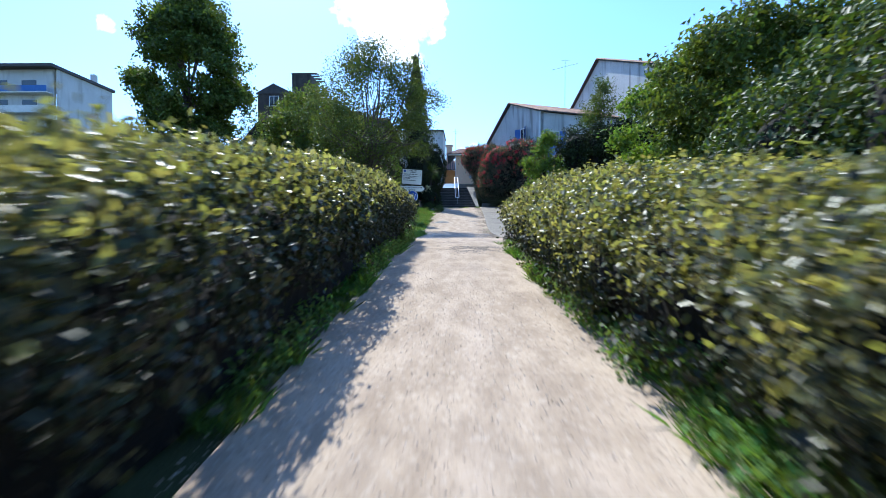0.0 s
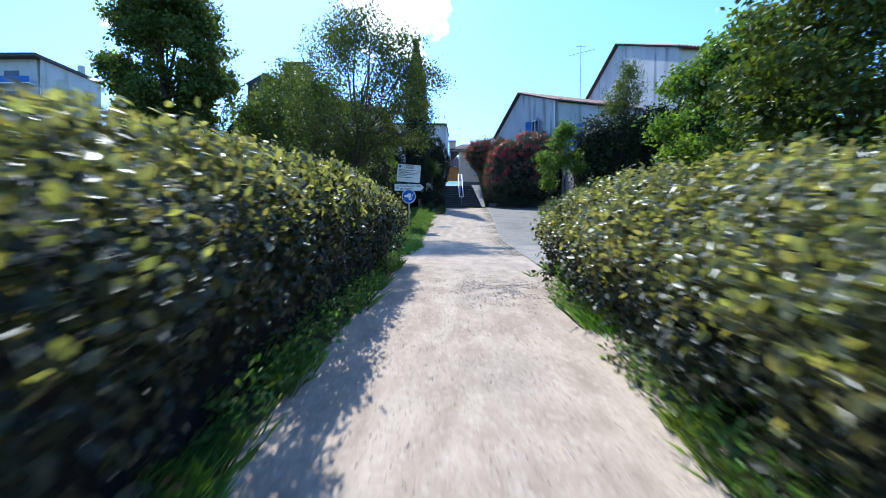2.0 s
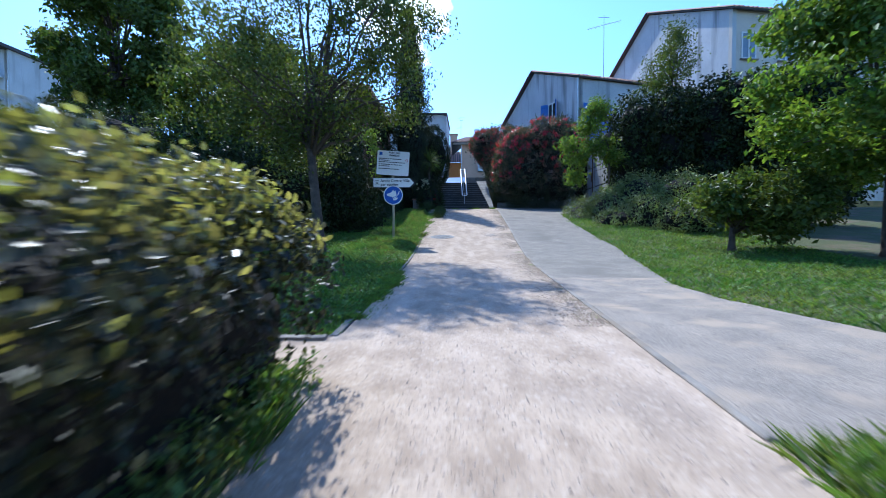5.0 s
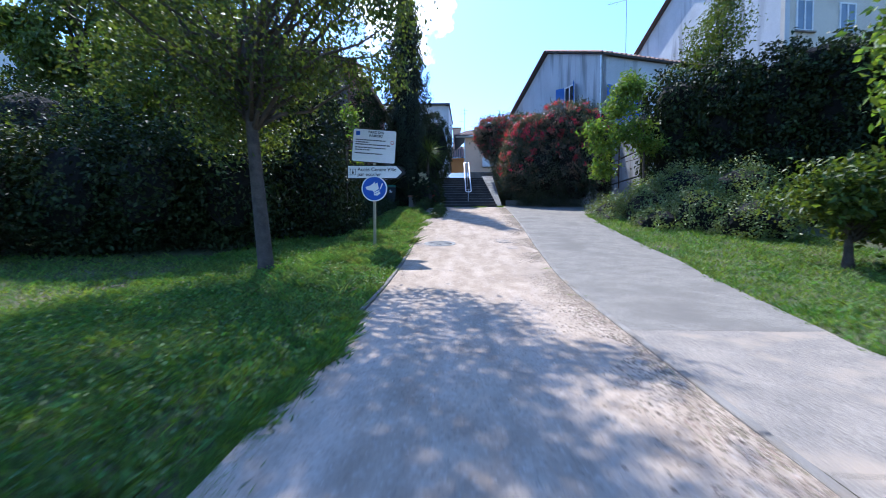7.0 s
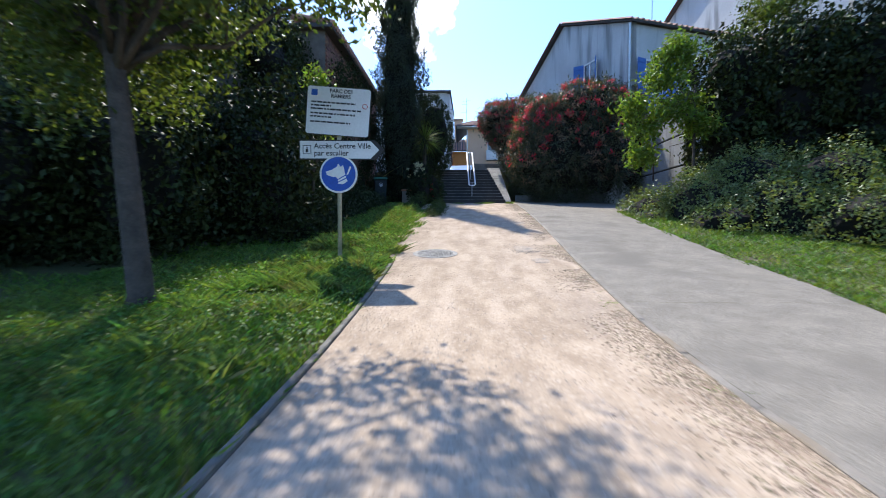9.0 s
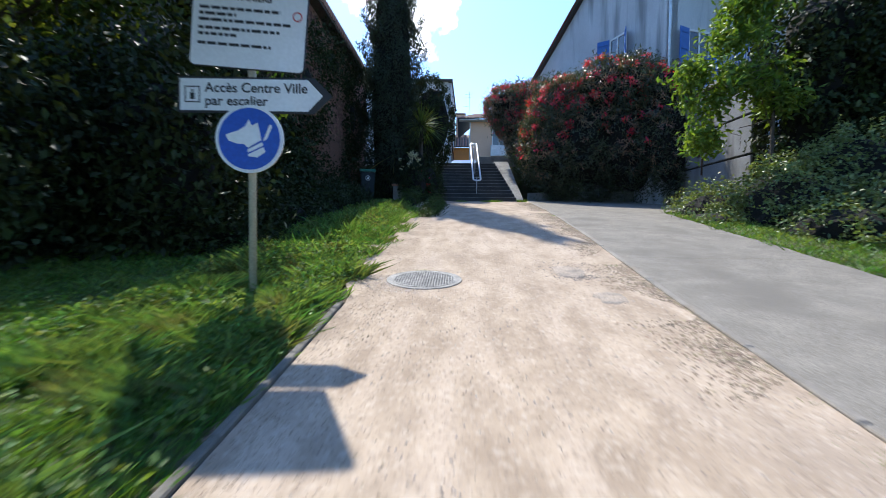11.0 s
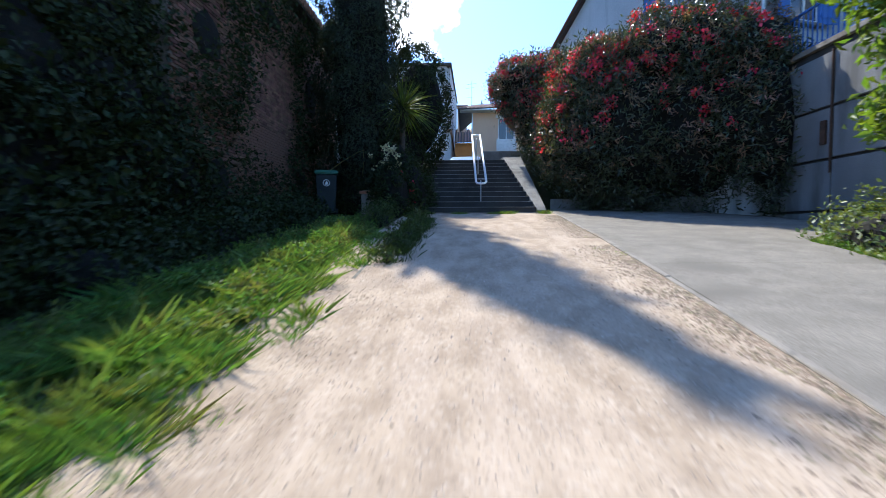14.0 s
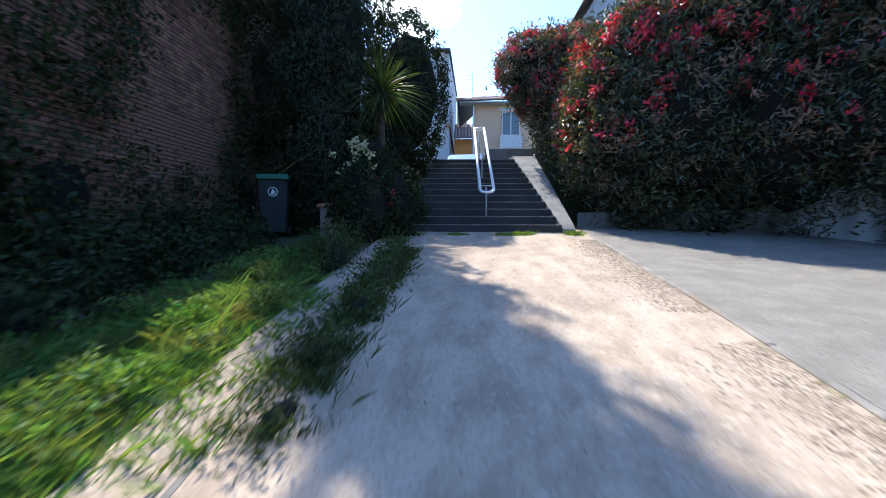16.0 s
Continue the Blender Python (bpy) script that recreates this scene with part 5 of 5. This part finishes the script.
planter()
cane = thing("bent_cane", "dry bent cane leaning over the bin", "cane", (-3.65, 39.2, ground(39.2) + 1.2))
v, f = tube([(0, 0, 0), (0.35, 0.05, 0.26), (0.78, 0.1, 0.52), (0.9, 0.1, 0.56), (0.92, 0.1, 0.3), (0.88, 0.1, -0.1), (0.98, 0.1, -0.35)], [0.012, 0.012, 0.011, 0.01, 0.008, 0.007, 0.004], 6)
mesh_object("stem", v, f, DRY, cane)


def yucca():
    root = thing("cordyline", "spiky cordyline with arching strap leaves", "plant", (-1.85, 40.2, ground(40.2)))
    v, f = tube([(0, 0, -0.1), (0.03, 0, 1.2), (0.06, 0, 2.95)], [0.12, 0.09, 0.08], 9)
    mesh_object("trunk", v, f, BARK, root)
    rng = np.random.default_rng(71)
    vv, ff = [], []
    for k in range(170):
        a, e = rng.uniform(0, 2 * math.pi), rng.uniform(-0.7, 1.45)
        L = rng.uniform(0.85, 1.25)
        d = Vector((math.cos(a) * math.cos(e), math.sin(a) * math.cos(e), math.sin(e)))
        side = d.cross(Vector((0, 0, 1))).normalized() * 0.026
        b = len(vv)
        for i in range(5):
            s = i / 4
            p = Vector((0.06, 0, 2.95)) + d * L * s + Vector((0, 0, -0.35 * s * s * math.cos(e)))
            w = side * (1 - s) * 1.1 if i else side * 0.7
            vv += [p - w, p + Vector((0, 0, 0.012)), p + w]
        for i in range(4):
            j = b + i * 3
            ff += [(j, j + 1, j + 4, j + 3), (j + 1, j + 2, j + 5, j + 4)]
    mesh_object("leaves", vv, ff, LEAF_TREE, root)


yucca()
mass("bay_bush", "clipped rounded evergreen beside the steps", (-1.75, 43.3, 4.5), [(0.1, 0, 2.9, 1.05, 1.0, 2.1), (-0.3, -0.4, 1.2, 0.9, 0.9, 1.4)], 26000, 0.08, LEAF_DARK, 72, clump=0.15, inner=0.9)
mass("border_shrub", "mixed border shrubs with small red flowers", (-1.55, 39.3, ground(39.3)), [(0.1, 0.2, 0.6, 0.5, 0.6, 0.9), (-0.3, -0.6, 0.5, 0.5, 0.6, 0.8), (-0.6, 0.8, 1.2, 0.7, 0.7, 1.2), (0.15, 1.2, 0.5, 0.5, 0.5, 0.8), (-1.45, 0.7, 0.4, 0.7, 0.5, 0.8), (-2.2, 1.3, 0.5, 0.8, 0.6, 1.0)], 18000, 0.08, LEAF_DARK, 73, clump=0.15)
# Weeds take the darker leaf material to paint the shadow over the kerb.
mass("weed_clump", "weeds spilling from the kerb onto the path, coloured dark for shadow", (-1.0, 35.5, ground(35.5)), [(0.06, -3.1, -0.36, 0.13, 0.45, 0.2), (0.02, -2.3, -0.28, 0.16, 0.5, 0.26), (0.08, -1.2, -0.14, 0.2, 0.6, 0.3), (0.1, 0, 0.02, 0.2, 0.8, 0.32), (0.0, 1.5, 0.1, 0.24, 0.8, 0.36), (-0.75, 0.8, 0.15, 0.35, 0.8, 0.5) ], 12000, 0.055, LEAF_MID, 77, clump=0.15, core=0.5, inner=0.4, droop=-0.4, width=0.3, category="weeds")
rose = thing("border_flowers", "cream and red blossoms in the border", "flowers", (-1.85, 38.9, ground(38.9)))
rng = np.random.default_rng(74)
c = np.stack([rng.uniform(-0.6, 0.1, 16), rng.uniform(-0.4, 0.3, 16), rng.uniform(1.2, 1.8, 16)], 1)
e = rng.integers(0, 16, 300)
leaf_cloud("cream_blossom", c[e] + rng.normal(0, 0.035, (300, 3)), rng.normal(0, 1, (300, 3)), 0.06, CREAM_FLOWER, rose, seed=75, width=0.8)
c = np.stack([rng.uniform(0.05, 0.5, 26), rng.uniform(0.0, 0.6, 26), rng.uniform(0.3, 1.2, 26)], 1)
e = rng.integers(0, 26, 420)
leaf_cloud("red_blossom", c[e] + rng.normal(0, 0.03, (420, 3)), rng.normal(0, 1, (420, 3)), 0.05, FLOWER, rose, seed=76, width=0.8)


def parked_car():
    root = thing("parked_car", "pale blue parked car on the upper street", "car", (0.1, 53.3, 5.70), turn=80)
    bm = bmesh.new()
    prof = [(-2.0, 0.35), (-2.0, 0.8), (-1.3, 0.95), (-0.75, 1.42), (0.75, 1.45), (1.45, 0.98), (2.0, 0.85), (2.0, 0.35)]
    a = [bm.verts.new((x, -0.8, z)) for x, z in prof]
    b = [bm.verts.new((x, 0.8, z)) for x, z in prof]
    bm.faces.new(a), bm.faces.new(list(reversed(b)))
    for i in range(len(prof)):
        j = (i + 1) % len(prof)
        bm.faces.new((a[j], a[i], b[i], b[j]))
    bmesh.ops.bevel(bm, geom=list(bm.edges), offset=0.06, segments=2, affect="EDGES")
    part("body", bm, CARPAINT, root)
    for s in (-1, 1):
        part("side_window", boxed(-0.8, 0.9, s * 0.80 - 0.012, s * 0.80 + 0.012, 0.98, 1.3, 0.01), GLASS, root)
        for x in (-1.25, 1.3):
            v, f = tube([(x, s * 0.62, 0.32), (x, s * 0.84, 0.32)], [0.32, 0.32], 18)
            wheel = mesh_object("wheel", v, f, RUBBER, root)
            v, f = tube([(x, s * 0.84, 0.32), (x, s * 0.85, 0.32)], [0.2, 0.19], 16)
            mesh_object("rim", v, f, GALV, wheel)


parked_car()


# ---- grass, weeds and litter ----
def grass(name, label, spots, height, mat, seed, lean=0.35, width=0.012):
    """Blades of two bent triangles each; spots are an array of x, y."""
    rng = np.random.default_rng(seed)
    n = len(spots)
    g = np.array([ground(float(y)) for y in spots[:, 1]])
    base = np.stack([spots[:, 0], spots[:, 1], g - 0.02], 1)
    a = rng.uniform(0, 2 * math.pi, n)
    h = height * rng.uniform(0.45, 1.3, n) * np.array([0.9 + 0.75 * noise.noise((x * 2.1, y * 2.1, seed)) for x, y in spots])
    side = np.stack([np.cos(a), np.sin(a), np.zeros(n)], 1) * width * (0.6 + h / height)[:, None]
    bend = np.stack([rng.normal(0, lean, n), rng.normal(0, lean, n), np.ones(n)], 1) * h[:, None]
    v = np.empty((n, 4, 3))
    v[:, 0], v[:, 1] = base - side, base + side
    v[:, 2] = base + bend * 0.55 + side * 0.7
    v[:, 3] = base + bend * np.array((1.35, 1.35, 1.0))
    b = np.arange(n)[:, None] * 4
    tri = np.concatenate([b + [0, 1, 2], b + [0, 2, 3]], 1).reshape(-1)
    me = bpy.data.meshes.new(name)
    me.vertices.add(n * 4)
    me.vertices.foreach_set("co", v.reshape(-1))
    me.loops.add(n * 6)
    me.loops.foreach_set("vertex_index", tri.astype(np.int32))
    me.polygons.add(n * 2)
    me.polygons.foreach_set("loop_start", np.arange(0, n * 6, 3, dtype=np.int32))
    me.polygons.foreach_set("loop_total", np.full(n * 2, 3, dtype=np.int32))
    me.materials.append(mat)
    me.update()
    return tagged(new(name, me), label, "grass", kind="stuff")


rng = np.random.default_rng(81)


def scatter(n, x0, x1, y0, y1):
    return np.stack([rng.uniform(x0, x1, n), rng.uniform(y0, y1, n)], 1)


def patchy(p, scale, cut, seed):
    return p[np.array([noise.noise((x * scale, y * scale, seed)) > cut for x, y in p])]


edge_y = rng.uniform(15.3, 19.4, 18000)
edge = np.stack([-1.3 + np.abs(rng.normal(0, 0.08, 18000)) + [0.15 * noise.noise((y * 1.6, 0, 5)) + 0.05 * noise.noise((y * 6, 0, 5)) for y in edge_y], edge_y], 1)
lawn = np.concatenate([edge, scatter(70000, -5.5, -1.27, 14.6, 25), scatter(40000, -13, -5.5, 13, 24.5), scatter(20000, -3.2, -1.35, 25, 35), scatter(6000, -2.9, -1.8, 33, 39.8), scatter(16000, -5.6, -3.1, 24.3, 29)])
grass("lawn", "short green lawn beside the kerb", lawn, 0.085, GRASS, 82, 0.55, 0.0055)
clover = thing("lawn_weeds", "low clover and broad-leaved weeds in the lawn", "weeds", (-3, 20, ground(20)), kind="stuff")
w = np.concatenate([scatter(11000, -4.6, -1.3, 15, 25.5), patchy(scatter(9000, -3.2, -1.35, 20.5, 26), 1.6, 0.05, 41)])
wz = np.array([ground(float(y)) for y in w[:, 1]]) + rng.uniform(0.02, 0.09, len(w))
leaf_cloud("leaves", np.stack([w[:, 0] + 3, w[:, 1] - 20, wz - ground(20)], 1), np.tile((0.0, 0.0, 1.2), (len(w), 1)), 0.04, GRASS, clover, seed=145, width=0.7, wild=0.8, droop=-0.1, oval=True)
rough = np.concatenate([scatter(60000, -3.1, -0.95, 23.5, 31), scatter(34000, -2.9, -1.15, 31, 36.8), scatter(4000, -3.2, -1.6, 20, 24)])


def ragged(p, seed):
    """Keep what grows behind a wandering, thinning edge."""
    fade = random.Random(seed)
    return p[np.array([x < float(np.interp(y, [26, 29, 32, 37], [-1.3, -1.36, -1.55, -1.7])) + 0.30 * noise.noise((y * 1.3, 0, seed)) + 0.2 * noise.noise((y * 4.7, x * 4, seed)) - 0.3 * fade.random() ** 1.5 for x, y in p])]


rough = ragged(rough, 3)
grass("rough_grass", "tall unmown grass along the kerb", patchy(rough, 1.6, -0.08, 4), 0.15, ROUGH, 83, 0.6, 0.0026)
weedy = ragged(patchy(scatter(9000, -3.0, -0.95, 24, 36.8), 1.7, 0.02, 14), 3)
weeds = thing("broadleaf_weeds", "low broad-leaved weeds among the tall grass", "weeds", (-1.8, 30, ground(30)), kind="stuff")
w = weedy[rng.integers(0, len(weedy), 16000)] + rng.normal(0, 0.03, (16000, 2))
wz = np.array([ground(float(y)) for y in w[:, 1]]) + rng.uniform(0.0, 0.2, 16000) ** 1.0
leaf_cloud("leaves", np.stack([w[:, 0] + 1.8, w[:, 1] - 30, wz - ground(30)], 1), np.tile((0.0, 0.0, 0.7), (16000, 1)), 0.055, ROUGH, weeds, seed=141, width=0.45, wild=1.0, droop=-0.2)
# Added low dark leaf mass that deepens the house's shade on the ground.
cover = mass("shade_groundcover", "added dark leaf cover for the deep shade by the house", (-3.9, 31, ground(31)), [(-0.1 + 0.25 * (i % 2), -6.5 + 1.3 * i, 0.18 * (-6.5 + 1.3 * i) * 0.62 + 0.05, 0.75, 1.0, 0.42 + 0.14 * (i % 3)) for i in range(3, 11)], 40000, 0.075, LEAF_DARK, 143, category="ivy", clump=0.25, core=0.5, inner=0.6)
seed_heads = patchy(scatter(1000, -2.9, -1.8, 27, 36), 1.1, -0.3, 9)
grass("seeding_grass", "tall seeding grass stalks along the kerb", seed_heads, 0.27, ROUGH, 84, 0.22, 0.0009)
right_lawn = np.concatenate([scatter(76000, 3.2, 10, 14.5, 31), scatter(12000, 4.4, 7.2, 31, 35)])
right_lawn = right_lawn[np.array([x > conc_right(y) - 0.02 + 0.28 * noise.noise((y * 1.1, 0, 7)) + 0.16 * noise.noise((y * 5, x * 3, 7)) for x, y in right_lawn])]
grass("lawn", "sunlit lawn beside the concrete drive", right_lawn, 0.085, GRASS, 85, 0.55, 0.0055)
verge = np.concatenate([scatter(3000, 1.22, 1.6, 0.9, 3.2), scatter(2400, -1.55, -1.0, 4.6, 5.9), scatter(2000, 1.05, 1.45, 4.9, 6.6), patchy(scatter(11000, 1.12, 1.45, -2, 11.5), 1.1, 0.02, 3), patchy(scatter(16000, -1.5, -1.02, -2, 13.5), 0.9, 0.0, 6), patchy(scatter(3500, 1.5, 2.6, 10.8, 12.5), 0.8, -0.2, 2)])
verge_weeds = thing("verge_weeds", "leafy green weeds at the foot of the hedges", "weeds", (0, 5, ground(5)), kind="stuff")
w = np.concatenate([patchy(scatter(9000, 1.05, 1.42, -1, 11.3), 1.2, -0.1, 33), patchy(scatter(7000, -1.42, -1.02, -1, 13.4), 1.2, 0.0, 34), scatter(1800, 1.25, 1.6, 0.8, 3.2)])
wz = np.array([ground(float(y)) for y in w[:, 1]]) + 0.26 * rng.uniform(0.02, 1, len(w)) ** 1.5
leaf_cloud("leaves", np.stack([w[:, 0], w[:, 1] - 5, wz - ground(5)], 1), np.tile((0.0, 0.0, 0.8), (len(w), 1)), 0.05, ROUGH, verge_weeds, seed=147, width=0.5, wild=0.9, droop=-0.2, oval=True)
grass("verge_grass", "green grass tufts at the foot of the hedges", patchy(verge, 1.9, -0.12, 31), 0.15, GRASS, 86, 0.42, 0.0016)
tufts = np.concatenate([patchy(scatter(12000, 1.3, 1.75, 14, 24), 1.3, 0.12, 5), patchy(scatter(14000, 1.4, 2.4, 22, 40), 1.5, 0.16, 8)])
tufts = tufts[np.array([x < kerb_right(y) and x > kerb_right(y) - 0.4 for x, y in tufts])]
grass("weeds", "sparse dry weeds along the drive edging", patchy(tufts, 3.1, -0.1, 19), 0.034, ROUGH, 87, 0.9, 0.0016)
# These tufts carry the same painted-in shadow as the weed clump.
clump = np.stack([-0.92 + rng.normal(0, 0.11, 7000), rng.uniform(32.2, 37.5, 7000)], 1)
grass("rough_grass", "tufts of grass beside the buried kerb, coloured dark for shadow", patchy(clump, 1.6, -0.12, 21), 0.12, LEAF_MID, 90, 0.4, 0.0024)
foot = np.concatenate([patchy(scatter(4200, -1.7, 2.3, 39.5, 39.78), 1.3, -0.1, 17), patchy(scatter(4000, -1.32, -1.12, 26, 40), 1.0, 0.0, 2)])
rim = np.array([(-0.55 + 0.45 * math.cos(q) * s, 26.35 + 0.45 * math.sin(q) * s) for q, s in zip(np.concatenate([rng.normal(-1.5, 0.25, 150), rng.normal(1.7, 0.3, 150), rng.normal(2.6, 0.15, 60)]), rng.normal(1.0, 0.05, 360))])
grass("weeds", "dry weeds round the rim of the manhole", rim, 0.035, ROUGH, 89, 0.5, 0.003)
grass("weeds", "weeds in the joints of the kerb and steps", foot, 0.10, GRASS, 88, 0.5, 0.004)


def pebbles():
    r = np.random.default_rng(91)
    p = np.concatenate([np.stack([r.uniform(-1.15, 2.3, 18000), r.uniform(12, 40, 18000)], 1), np.stack([r.uniform(-1.2, 1.3, 9000), r.uniform(0, 13, 9000)], 1)])
    v, f = [], []
    for x, y in p:
        if x > path_right(y) - 0.03:
            continue
        s = 0.003 + 0.009 * r.uniform() ** 2
        z = ground(y) + 0.012 + noise.noise((x * 1.7, y * 1.7, 3)) * 0.008
        b = len(v)
        a = r.uniform(0, 6.28)
        for k in range(4):
            v.append((x + s * math.cos(a + k * 1.57) * r.uniform(0.7, 1.3), y + s * math.sin(a + k * 1.57) * r.uniform(0.7, 1.3), z - 0.002))
        v.append((x, y, z + s * 0.7))
        f += [(b + k, b + (k + 1) % 4, b + 4) for k in range(4)]
    tagged(mesh_object("pebbles", v, f, PEBBLE), "loose pale pebbles on the path", "gravel", kind="stuff")


pebbles()


def ground_patch(name, label, cx, cy, rx, ry, mat, seed, lift=0.03):
    n, v, f = 40, [], []
    for ring in range(6):
        for k in range(n):
            a = 2 * math.pi * k / n
            w = (ring / 5) * (1 + 0.35 * noise.noise((math.cos(a) * 2, math.sin(a) * 2, seed)))
            x, y = cx + rx * w * math.cos(a), cy + ry * w * math.sin(a)
            v.append((x, y, ground(y) + lift + (-0.03 if ring == 5 else 0) + 0.008 * noise.noise((x * 9, y * 9, seed))))
    for ring in range(5):
        for k in range(n):
            a, b = ring * n + k, ring * n + (k + 1) % n
            f.append((a, b, b + n, a + n))
    return tagged(mesh_object(name, v, f, mat, smooth=True), label, "patch", kind="structure")


def crumbs(name, label, spots, size, mat, seed, flat=0.35):
    """Small flat angular bits lying on the ground."""
    r = np.random.default_rng(seed)
    v, f = [], []
    for x, y in spots:
        s = r.uniform(0.5, 1.4) * size
        z = ground(y) + 0.012 + noise.noise((x * 1.7, y * 1.7, 3)) * 0.008
        b, a, n = len(v), r.uniform(0, 6.28), 5
        for k in range(n):
            q = a + k * 6.283 / n
            v.append((x + s * math.cos(q) * r.uniform(0.5, 1.3), y + s * math.sin(q) * r.uniform(0.5, 1.3), z - 0.003))
        v.append((x, y, z + s * flat))
        f += [(b + k, b + (k + 1) % n, b + n) for k in range(n)]
    return tagged(mesh_object(name, v, f, mat), label, "debris", kind="stuff")


r = np.random.default_rng(92)
spots = np.stack([r.normal(0.55, 0.36, 2400), r.normal(10.3, 0.55, 2400)], 1)
spots = patchy(spots, 3.0, -0.1, 5)
crumbs("asphalt_crumbs", "broken dark asphalt bits showing through the gravel", spots, 0.015, TARMAC, 93)
spots = np.stack([r.uniform(-0.5, 0.0, 26000), r.uniform(15, 40, 26000)], 1)
spots[:, 0] = [kerb_right(y) - 0.03 - abs(g) * 0.24 for y, g in zip(spots[:, 1], r.normal(0, 1, 26000))]
spots = patchy(spots, 0.8, -0.15, 12)
crumbs("leaf_litter", "dry brown leaf litter along the drive edging", spots, 0.019, LITTER, 94, 0.2)
spots = np.stack([-1.3 + np.abs(r.normal(0, 0.34, 11000)), r.uniform(22, 40, 11000)], 1)
crumbs("leaf_litter", "dry litter and pale grit along the kerb", spots, 0.011, LITTER, 95, 0.25)
spots = np.stack([r.uniform(-1.1, 2.1, 2600), r.uniform(0, 39.5, 2600)], 1)
spots = spots[np.array([x < path_right(y) - 0.05 for x, y in spots])]
crumbs("leaf_litter", "scattered dry leaf bits on the path", spots, 0.012, LITTER, 98, 0.2)
ground_patch("worn_patch", "small grey repair patch in the gravel", 1.12, 26.85, 0.22, 0.34, GREYSAND, 5, 0.0175)
ground_patch("worn_patch", "faint grey worn patch in the gravel", 1.28, 25.75, 0.18, 0.26, GREYSAND, 9, 0.0175)
spots = np.concatenate([np.stack([r.normal(1.2, 0.14, 420), r.normal(26.62, 0.1, 420)], 1), np.stack([r.normal(1.12, 0.2, 260), r.normal(26.9, 0.25, 260)], 1)])
crumbs("asphalt_crumbs", "broken bits round the worn repair", spots, 0.012, TARMAC, 96)
spots = np.stack([-0.55 + r.normal(0, 0.3, 4200), 26.35 + r.normal(0, 0.3, 4200)], 1)
spots = spots[np.hypot(spots[:, 0] + 0.75, spots[:, 1] - 26.2) < 0.42]
crumbs("loose_gravel", "loose gravel over the rim of the manhole", spots, 0.012, PEBBLE, 97)


# ---- groups of repeats ----
group_names = {"hedge": "hedges beside the path", "oleander": "oleanders by the steps", "ash_sapling": "saplings by the ivy wall", "broadleaf_tree": "garden trees", "house": "houses of the upper street", "laurel_shrub": "shrubs behind the lawn"}
for ob in list(scene.objects):
    base = ob.name.split(".")[0]
    if ob.parent is None and base in group_names:
        tagged(ob, group=group_names[base])


brick_house()
